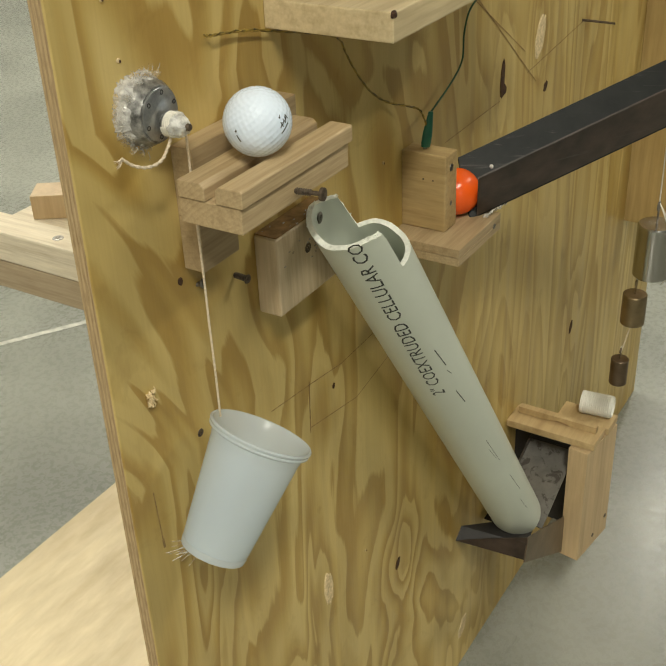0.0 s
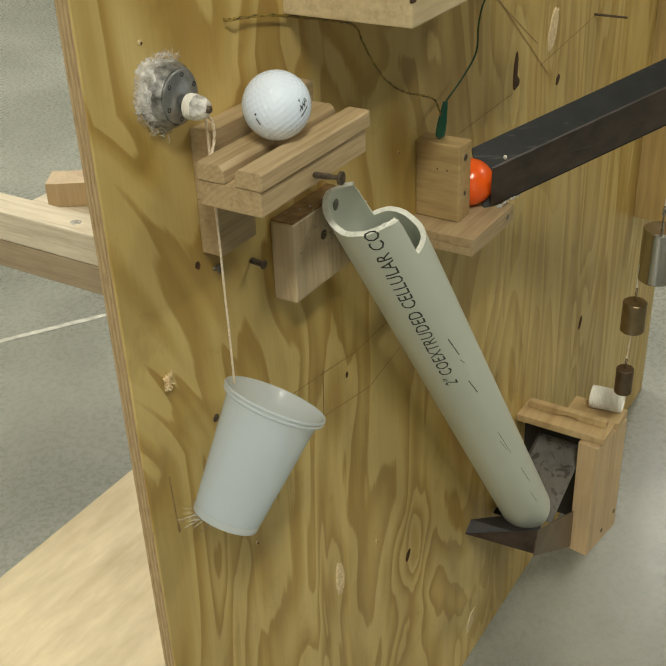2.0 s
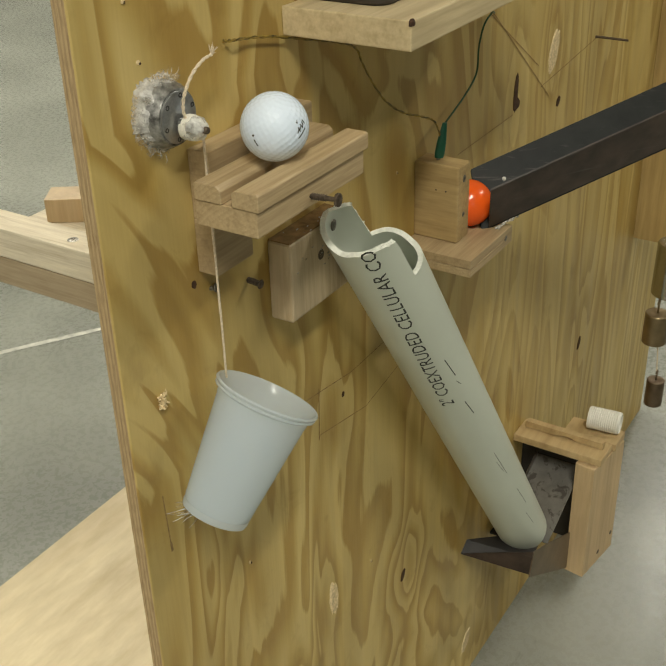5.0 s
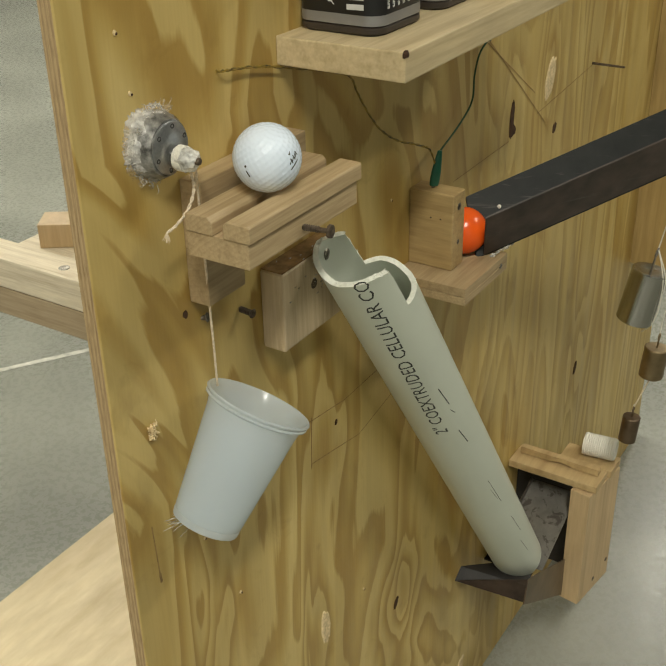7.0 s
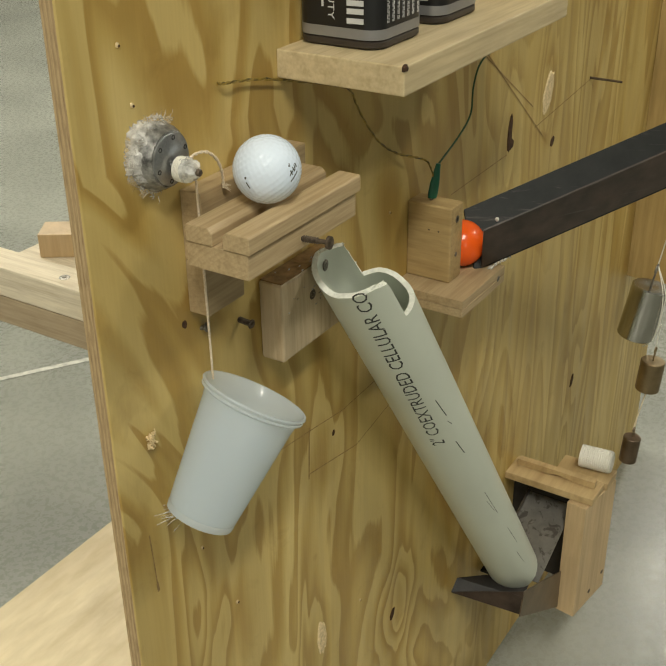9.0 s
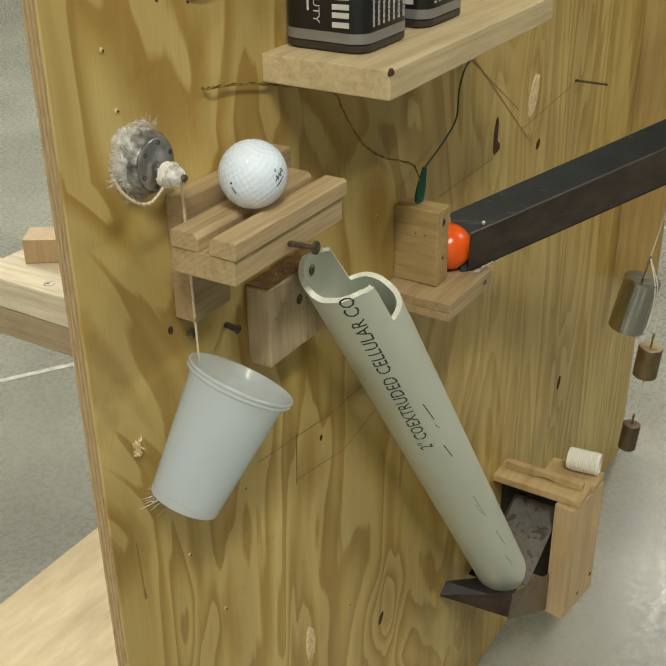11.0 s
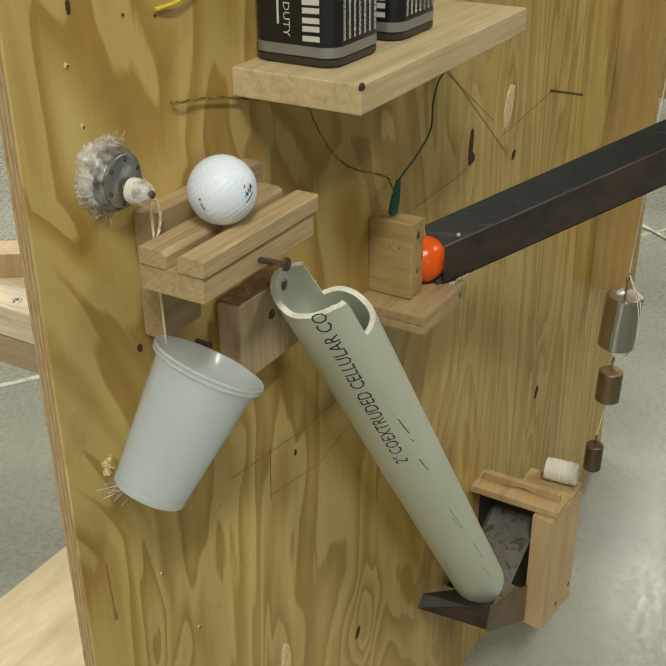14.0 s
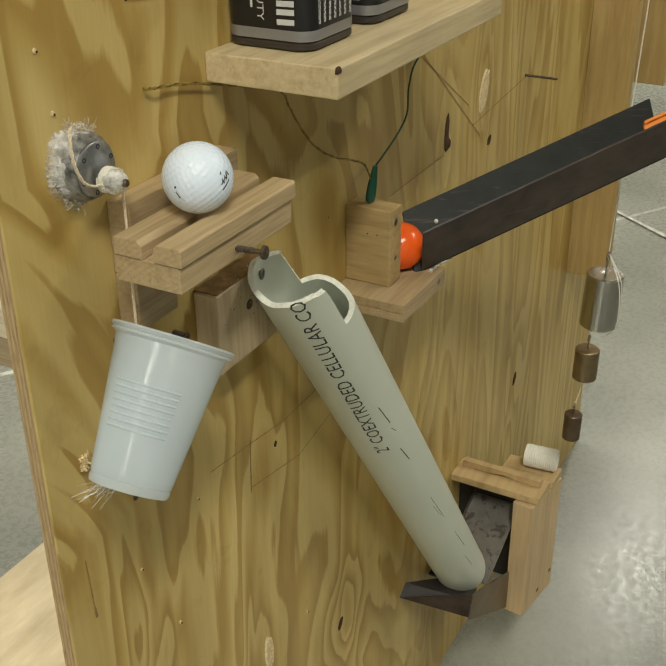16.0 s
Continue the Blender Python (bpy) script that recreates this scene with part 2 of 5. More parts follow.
for _m, _s in ((M_STEEL, 0.2), (M_STEEL_BROWN, 0.32)):
    _m.node_tree.nodes["Principled BSDF"].inputs["Specular IOR Level"].default_value = _s
M_STAINED = plain("stained zinc steel", (0.19, 0.182, 0.165), 0.4, 0.3, 0.2, 60.0, 0.1)
_nt = M_STAINED.node_tree
_b = _nt.nodes["Principled BSDF"]
_old = _b.inputs["Base Color"].links[0].from_socket
_nt.links.new(mixed(_nt, _old, ramp(_nt, noise_of(_nt, coords(_nt, (1, 1, 1)), 75.0, 3.0, 0.6, 0.8), [(0.54, (1, 1, 1)), (0.62, (0.35, 0.32, 0.29))]), 0.8, "MULTIPLY"), _b.inputs["Base Color"])
# Black standing in for shade inside tray and box; also colours the motor's holes.
M_BLACK = plain("black for shaded places and holes", (0.02, 0.017, 0.015), 0.6, 0.0, 0.4, 60.0)
M_CHROME = plain("turned stainless steel", (0.42, 0.41, 0.38), 0.2, 1.0, 0.06, 300.0, 0.03)
M_BRASS = plain("tarnished brass", (0.16, 0.115, 0.075), 0.42, 0.85, 0.25, 60.0, 0.05)
M_BRASS_WORN = plain("worn brass", (0.24, 0.18, 0.1), 0.4, 0.85, 0.2, 60.0, 0.05)
M_SCREW = plain("zinc screw steel", (0.22, 0.2, 0.17), 0.4, 0.9, 0.3, 300.0)
M_RUST = plain("rusty nail steel", (0.125, 0.095, 0.068), 0.55, 0.7, 0.4, 400.0)
M_MOTOR = plain("grey cast motor", (0.34, 0.345, 0.345), 0.33, 0.8, 0.3, 150.0)
M_SMEARED = plain("glue-smeared cast metal", (0.21, 0.205, 0.19), 0.35, 0.35, 0.75, 170.0, 0.6)
M_GOLF = plain("white golf ball", (0.735, 0.825, 0.94), 0.2, 0, 0.01, 20.0, 0)
M_ORANGE = plain("orange ball", (0.86, 0.11, 0.01), 0.22, 0, 0.05, 40.0, 0)
M_TRACK = plain("orange plastic track", (0.8, 0.24, 0.02), 0.35, 0, 0.05, 40.0, 0)
M_CORD = plain("cotton cord", (0.68, 0.57, 0.42), 0.9, 0, 0.25, 900.0, 0.6)
M_CORD_WHITE = plain("white cord", (0.7, 0.67, 0.58), 0.85, 0, 0.1, 700.0, 0.4)
M_GREEN = plain("green insulation", (0.008, 0.11, 0.065), 0.35, 0, 0.15, 60.0)
M_WIRE_GREEN = plain("dark green wire", (0.02, 0.07, 0.03), 0.4, 0, 0.15, 60.0)
M_WIRE = plain("yellow black wire", (0.16, 0.11, 0.02), 0.45, 0, 0.9, 160.0)
M_DARKWOOD = plain("dark knot wood", (0.06, 0.027, 0.011), 0.9, 0, 0.5, 200.0, 0.4)
M_SPLINTER = plain("torn pale wood", (0.68, 0.53, 0.3), 0.8, 0, 0.25, 400.0, 0.7)
M_PENCIL = plain("pencil line", (0.29, 0.185, 0.075), 0.7, 0, 0.5, 300.0, 0)
M_BATTERY = plain("black battery sleeve", (0.012, 0.012, 0.013), 0.3, 0, 0.1, 60.0, 0)
M_SILVER = plain("silver printed band", (0.3, 0.3, 0.31), 0.35, 0.5, 0.05, 60.0, 0)
M_PRINT = plain("white print", (0.6, 0.6, 0.6), 0.4, 0, 0.05, 60.0, 0)
M_BROWNCAP = plain("dark base plastic", (0.035, 0.027, 0.022), 0.4, 0, 0.1, 60.0, 0)
M_WHITE = plain("white ribbed plastic", (0.72, 0.70, 0.62), 0.4, 0, 0.04, 60.0, 0.05)


def glue_mat(name, clear, col, scale=180.0):
    """Milky, half see-through glue with wet highlights and stringy relief."""
    m, nt, b = mat(name, 0.16)
    v = coords(nt, (1, 1, 1))
    n = noise_of(nt, v, scale, 4.0, 0.65, 1.5)
    b.inputs["Base Color"].default_value = (*col, 1)
    bump(nt, b, n, 0.6, 0.0016)
    tp = node(nt, "ShaderNodeBsdfTransparent", Color=(0.97, 0.95, 0.9, 1))
    mx = nt.nodes.new("ShaderNodeMixShader")
    nt.links.new(ramp(nt, noise_of(nt, v, scale * 0.6, 3.0, 0.6), [(0.32, (max(0, clear - 0.28),) * 3), (0.66, (min(1, clear + 0.28),) * 3)]), mx.inputs[0])
    nt.links.new(b.outputs[0], mx.inputs[1])
    nt.links.new(tp.outputs[0], mx.inputs[2])
    nt.links.new(mx.outputs[0], nt.nodes["Material Output"].inputs["Surface"])
    return m


M_GLUE = glue_mat("milky hot glue", 0.63, (0.86, 0.85, 0.82))
M_GLUE_CLEAR = glue_mat("clear hot glue", 0.62, (0.78, 0.76, 0.7))
M_GLUE_DRUM = glue_mat("lump of hot glue", 0.46, (0.86, 0.85, 0.8), 240.0)
M_CUP, _nt, _b = mat("frosted translucent cup plastic", 0.2)
_b.inputs["Base Color"].default_value = (0.79, 0.865, 0.915, 1)
_b.inputs["Coat Weight"].default_value = 0.75
_b.inputs["Coat Roughness"].default_value = 0.06
_tr = node(_nt, "ShaderNodeBsdfTranslucent", Color=(0.84, 0.905, 0.945, 1))
_tp = node(_nt, "ShaderNodeBsdfTransparent", Color=(1, 1, 1, 1))
_m1 = node(_nt, "ShaderNodeMixShader", Fac=0.5)
_m2 = node(_nt, "ShaderNodeMixShader", Fac=0.4)
_nt.links.new(_b.outputs[0], _m1.inputs[1])
_nt.links.new(_tr.outputs[0], _m1.inputs[2])
_nt.links.new(_m1.outputs[0], _m2.inputs[1])
_nt.links.new(_tp.outputs[0], _m2.inputs[2])
_nt.links.new(_m2.outputs[0], _nt.nodes["Material Output"].inputs["Surface"])
M_LIGHT, _nt, _b = mat("lit diffuser", 0.5)
_b.inputs["Emission Color"].default_value = (1.0, 0.96, 0.86, 1)
_b.inputs["Emission Strength"].default_value = 6.0


# ---- mesh helpers ----
def part(name, bm, material, parent=None, label="", smooth=False, at=None):
    me = bpy.data.meshes.new(name)
    bm.normal_update()
    bm.to_mesh(me)
    bm.free()
    for mt in material if isinstance(material, (list, tuple)) else [material]:
        me.materials.append(mt)
    if smooth:
        me.polygons.foreach_set("use_smooth", [True] * len(me.polygons))
        me.set_sharp_from_angle(angle=radians(40))
    ob = new(name, me)
    if at is not None:
        ob.matrix_basis = at
    if parent is not None:
        ob.parent = parent
    if label:
        tagged(ob, label)
    return ob


def empty(name, m=None):
    ob = new(name)
    if m is not None:
        ob.matrix_basis = m
    return ob


def box(x0, x1, y0, y1, z0, z1, bevel=0.0, bm=None, seg=2):
    bm2 = bmesh.new()
    vs = [bm2.verts.new((x, y, z)) for x in (x0, x1) for y in (y0, y1) for z in (z0, z1)]
    for f in ((0, 1, 3, 2), (4, 6, 7, 5), (0, 4, 5, 1), (2, 3, 7, 6), (0, 2, 6, 4), (1, 5, 7, 3)):
        bm2.faces.new([vs[i] for i in f])
    bmesh.ops.recalc_face_normals(bm2, faces=bm2.faces[:])
    if bevel:
        bmesh.ops.bevel(bm2, geom=bm2.edges[:], offset=bevel, segments=seg, affect="EDGES", profile=0.6)
    return join(bm, bm2) if bm else bm2


def join(bm, other):
    me = bpy.data.meshes.new("tmp")
    other.to_mesh(me)
    other.free()
    bm.from_mesh(me)
    bpy.data.meshes.remove(me)
    return bm


def lathe(profile, n=48, bm=None, closed=False):
    """Turned shape round z from (radius, height) pairs."""
    b2 = bmesh.new()
    rings = []
    for r, z in profile:
        if r < 1e-6:
            rings.append([b2.verts.new((0, 0, z))])
        else:
            rings.append([b2.verts.new((r * math.cos(2 * math.pi * i / n), r * math.sin(2 * math.pi * i / n), z)) for i in range(n)])
    pairs = list(zip(rings, rings[1:])) + ([(rings[-1], rings[0])] if closed else [])
    for a, c in pairs:
        for i in range(n):
            j = (i + 1) % n
            if len(a) == 1 and len(c) == 1:
                continue
            if len(a) == 1:
                b2.faces.new((a[0], c[i], c[j]))
            elif len(c) == 1:
                b2.faces.new((a[i], a[j], c[0]))
            else:
                b2.faces.new((a[i], a[j], c[j], c[i]))
    bmesh.ops.recalc_face_normals(b2, faces=b2.faces[:])
    return join(bm, b2) if bm else b2


def tube(points, r, n=8, bm=None, r_end=None):
    """A round bar along a line of points."""
    b2 = bmesh.new()
    pts = [Vector(p) for p in points]
    rings, side = [], None
    for i, p in enumerate(pts):
        d = (pts[min(i + 1, len(pts) - 1)] - pts[max(i - 1, 0)]).normalized()
        if side is None:
            side = d.orthogonal().normalized()
        side = (side - d * side.dot(d)).normalized()
        up = d.cross(side)
        rr = r if r_end is None else r + (r_end - r) * i / (len(pts) - 1)
        rings.append([b2.verts.new(p + (side * math.cos(2 * math.pi * k / n) + up * math.sin(2 * math.pi * k / n)) * rr) for k in range(n)])
    for a, c in zip(rings, rings[1:]):
        for k in range(n):
            b2.faces.new((a[k], a[(k + 1) % n], c[(k + 1) % n], c[k]))
    b2.faces.new(rings[0][::-1])
    b2.faces.new(rings[-1])
    bmesh.ops.recalc_face_normals(b2, faces=b2.faces[:])
    return join(bm, b2) if bm else b2


def spline(pts, per=8):
    """Smooth points through the given ones."""
    p = [Vector(q) for q in pts]
    p = [p[0] * 2 - p[1]] + p + [p[-1] * 2 - p[-2]]
    out = []
    for i in range(1, len(p) - 2):
        for k in range(per):
            t = k / per
            a, b, c, d = p[i - 1:i + 3]
            out.append(0.5 * (2 * b + (c - a) * t + (2 * a - 5 * b + 4 * c - d) * t * t + (3 * b - a - 3 * c + d) * t ** 3))
    return out + [p[-2]]


def blob(rx, ry, rz, rough, seed, sub=3):
    bm = bmesh.new()
    bmesh.ops.create_icosphere(bm, subdivisions=sub, radius=1.0)
    for v in bm.verts:
        k = 1 + rough * noise.noise(v.co * 2.3 + Vector((seed, 0, 0))) + rough * 0.4 * noise.noise(v.co * 6 + Vector((0, seed, 0)))
        v.co = Vector((v.co.x * rx * k, v.co.y * ry * k, v.co.z * rz * k))
    return bm


OUT = pose(0, 0, 0, 90, 0, 0)  # turns a shape's own z axis out of the panel (-y)


def oriented(bm, m):
    bm.transform(m)
    return bm

# ---- setting ----
def floor_and_room():
    fl = part("floor", box(-12.4, 10, -12.4, 9, -0.1, 0.0), M_CONCRETE)
    tagged(fl, "grey polished concrete floor with scuffs and saw-cut joints", "floor", kind="structure")
    # saw-cut joints in the slab
    def joint(a, b, w, z, name="floor_joint"):
        a, b = Vector(a), Vector(b)
        n = Vector((-(b - a).y, (b - a).x, 0)).normalized() * w / 2
        bm = bmesh.new()
        steps = 60
        rnd = random.Random(4)
        left, right = [], []
        for i in range(steps + 1):
            p = a.lerp(b, i / steps)
            k = 1 + rnd.uniform(-0.3, 0.35)
            left.append(bm.verts.new((p.x + n.x * k, p.y + n.y * k, z)))
            right.append(bm.verts.new((p.x - n.x * k, p.y - n.y * k, z)))
        for i in range(steps):
            bm.faces.new((right[i], right[i + 1], left[i + 1], left[i]))
        tagged(part(name, bm, M_JOINT), "pale filled saw-cut joint in the concrete", "joint", kind="structure")
    joint((-0.9, 2.31, 0), (3.8, -0.676, 0), 0.012, 0.0012)
    joint((0.743, -2.18, 0), (4.16, 2.74, 0), 0.014, 0.0052)
    for name, dims in (("wall_north", (-12.4, 10, 6.5, 6.7, 0, 3.5)), ("wall_south", (-12.4, 10, -12.4, -12.2, 0, 3.5)),
                       ("wall_east", (8.5, 8.7, -12.2, 6.5, 0, 3.5)), ("wall_west", (-12.4, -12.2, -12.2, 6.5, 0, 3.5))):
        tagged(part(name, box(*dims), M_WALL), "plain painted workshop wall", "wall", kind="structure")
    tagged(part("ceiling", box(-12.4, 10, -12.4, 7, CEILING, CEILING + 0.1), M_CEIL), "plain white workshop ceiling", "ceiling", kind="structure")
    for lx, ly, _ in LAMPS:
        fix = empty("ceiling_light", pose(lx, ly, CEILING))
        part("housing", box(-0.62, 0.62, -0.17, 0.17, -0.08, -0.002, 0.01), M_CEIL, fix)
        part("diffuser", box(-0.6, 0.6, -0.14, 0.14, -0.095, -0.08, 0.003), M_LIGHT, fix)
        tagged(fix, "long fluorescent ceiling light with white housing", "light", "workshop lights")


M_JOINT = plain("joint filler", (0.44, 0.43, 0.37), 0.7, 0, 0.35, 60.0)
floor_and_room()


def plywood_panel():
    W, T, H = 1.285, 0.0115, 1.3
    bm = box(0, W, 0, T, 0.0, H, 0.0009, seg=1)
    for f in bm.faces:
        f.material_index = 0 if abs(f.normal.y) > 0.5 else 1
    panel = empty("plywood_panel")
    part("sheet", bm, [M_PLY, M_EDGE], panel)
    rnd = random.Random(11)

    def mark(name, x, z, w, h, m, deep=0.0006, lean=0.0, n=20, rag=0.13, label=""):
        b = bmesh.new()
        top, rim = [], []
        for i in range(n):
            a = 2 * math.pi * i / n
            k = 1 + rnd.uniform(-rag, rag)
            px, pz = math.cos(a) * w / 2 * k, math.sin(a) * h / 2 * k
            px += pz * lean
            top.append(b.verts.new((x + px * 0.8, -deep, z + pz * 0.85)))
            rim.append(b.verts.new((x + px, 0.0004, z + pz)))
        mid = b.verts.new((x, -deep * 1.2, z))
        for i in range(n):
            j = (i + 1) % n
            b.faces.new((rim[i], rim[j], top[j], top[i]))
            b.faces.new((top[i], top[j], mid))
        bmesh.ops.recalc_face_normals(b, faces=b.faces[:])
        return part(name, b, m, panel, label)

    mark("knot", 0.049, 1.02, 0.004, 0.009, M_DARKWOOD, 0.0005, 0)
    mark("knot", 0.601, 0.788, 0.011, 0.044, M_DARKWOOD, 0.0008, 0.1, label="long dark resin knot")
    mark("knot", 0.604, 0.774, 0.018, 0.013, M_DARKWOOD, 0.001, 0)
    mark("knot", 0.367, 0.318, 0.010, 0.016, M_DARKWOOD, 0.0006, 0.3)
    mark("knot", 0.885, 0.345, 0.012, 0.022, M_DARKWOOD, 0.0006, 0.25)
    mark("knot", 0.7246, 0.7433, 0.012, 0.012, M_DARKWOOD, 0.0006, 0.3)
    mark("knot", 0.256, 0.614, 0.0045, 0.006, M_DARKWOOD, 0.0005, 0.1)
    mark("knot", 0.077, 0.801, 0.0055, 0.0065, M_DARKWOOD, 0.0005, 0, label="round screw hole")
    mark("gouge", 0.700, 0.806, 0.026, 0.046, M_SPLINTER, 0.0012, 0.25, rag=0.12, label="pale torn gouge in the veneer")
    mark("gouge", 0.2305, 0.397, 0.016, 0.042, M_SPLINTER, 0.0012, -0.05, rag=0.15)
    mark("gouge", 0.541, 0.066, 0.022, 0.034, M_SPLINTER, 0.001, 0.3, rag=0.15)
    for x, z, s in ((0.042, 0.9905, 0.0045), (0.0488, 0.955, 0.0045), (0.0905, 1.009, 0.004), (0.1184, 1.0035, 0.004), (0.110, 0.5355, 0.005),
                    (0.074, 0.616, 0.004), (0.145, 0.631, 0.004), (0.30, 0.39, 0.004), (0.493, 0.655, 0.004), (0.3505, 0.7856, 0.004)):
        if z < 1.0:
            mark("nail_hole", x, z, s * 0.7, s * 0.75, M_SPLINTER, 0.0007, 0, 8)
        mark("nail_hole", x + s * 0.15, z - s * 0.15, s * 0.4, s * 0.45, M_DARKWOOD, 0.0011, 0, 8)
    # torn splinter tuft by the cord
    bm = bmesh.new()
    for i in range(34):
        a = rnd.uniform(0, 6.28)
        p = Vector((0.033 + rnd.uniform(-0.003, 0.003), 0, 0.735 + rnd.uniform(-0.005, 0.005)))
        q = p + Vector((math.cos(a) * 0.0032, -rnd.uniform(0.001, 0.003), math.sin(a) * 0.0036))
        tube([p, (p + q) / 2 + Vector((0, -0.002, 0)), q], 0.0008, 5, bm, 0.0003)
    part("splinter", bm, M_SPLINTER, panel, "tuft of torn pale wood fibres")

    def line(pts, w=0.0008, name="pencil_line", m=M_PENCIL):
        b = bmesh.new()
        for (x0, z0), (x1, z1) in zip(pts, pts[1:]):
            d = Vector((x1 - x0, 0, z1 - z0)).normalized()
            n = Vector((-d.z, 0, d.x)) * w / 2
            q = [Vector((x0, -0.0005, z0)), Vector((x1, -0.0005, z1))]
            b.faces.new([b.verts.new(v) for v in (q[0] - n, q[1] - n, q[1] + n, q[0] + n)])
        bmesh.ops.recalc_face_normals(b, faces=b.faces[:])
        part(name, b, m, panel)

    line([(0.163, 0.644), (0.2187, 0.637), (0.2696, 0.6295), (0.34, 0.631)])
    line([(0.2162, 0.5946), (0.2934, 0.58), (0.352, 0.591)])
    line([(0.2183, 0.6404), (0.2159, 0.5896)], 0.0014)
    line([(0.463, 0.7085), (0.61, 0.6567)], 0.001)
    line([(0.536, 0.8805), (0.694, 0.7576)], 0.001)
    line([(0.527, 0.8826), (0.657, 0.8007)], 0.0009)
    line([(0.4686, 0.7632), (0.5956, 0.765)], 0.001)
    line([(0.667, 0.7747), (0.84, 0.7898)], 0.001)
    line([(0.0218, 0.6636), (0.0240, 0.620)], 0.0012, "scratch", M_PENCIL)
    line([(0.0240, 0.620), (0.0247, 0.612)], 0.0024, "scratch", M_PENCIL)
    tagged(panel, "upright softwood plywood sheet with wavy grain and knots", "plywood panel")


plywood_panel()


def base_sheet():
    bm = box(-0.5, 1.285, 0.012, 0.661, 0.0, 0.018, 0.0008, seg=1)
    for f in bm.faces:
        f.material_index = 0 if abs(f.normal.z) > 0.5 else 1
    tagged(part("base_sheet", bm, [M_PLY_BASE2, M_EDGE]), "pale plywood sheet lying on the concrete floor", "plywood sheet")


M_PLY_BASE2 = wood("pale lying plywood", (0.64, 0.545, 0.355), (0.585, 0.48, 0.29), 7, 2, "x", 0.5, 3, 0.5)
base_sheet()


def screw_head(m, r=0.004, material=None, name="screw", label="cross-recessed screw head", parent=None, shank=0.0, thread=False):
    """A screw with a recessed head; its own z points out of the surface."""
    mt = material or M_SCREW
    bm = lathe([(0, shank - 0.0006), (r * 0.35, shank - 0.0006), (r * 0.45, shank + 0.0004), (r * 0.9, shank + 0.0003), (r, shank - 0.0003), (r * 0.5, shank - 0.002), (r * 0.45, -0.002)], 20)
    for ang in (0, 90):
        b2 = box(-r * 0.55, r * 0.55, -r * 0.09, r * 0.09, shank - 0.0002, shank + 0.0005)
        join(bm, oriented(b2, pose(0, 0, 0, 0, 0, ang + 20)))
    if thread:
        k = int(shank / 0.0016)
        for i in range(k):
            z = shank * (i + 0.3) / k * 0.8
            lathe([(r * 0.45, z), (r * 0.68, z + 0.0005), (r * 0.45, z + 0.001)], 14, bm)
    ob = part(name, bm, mt, parent, at=m, smooth=True)
    if parent is None:
        tagged(ob, label, "screw")
    return ob


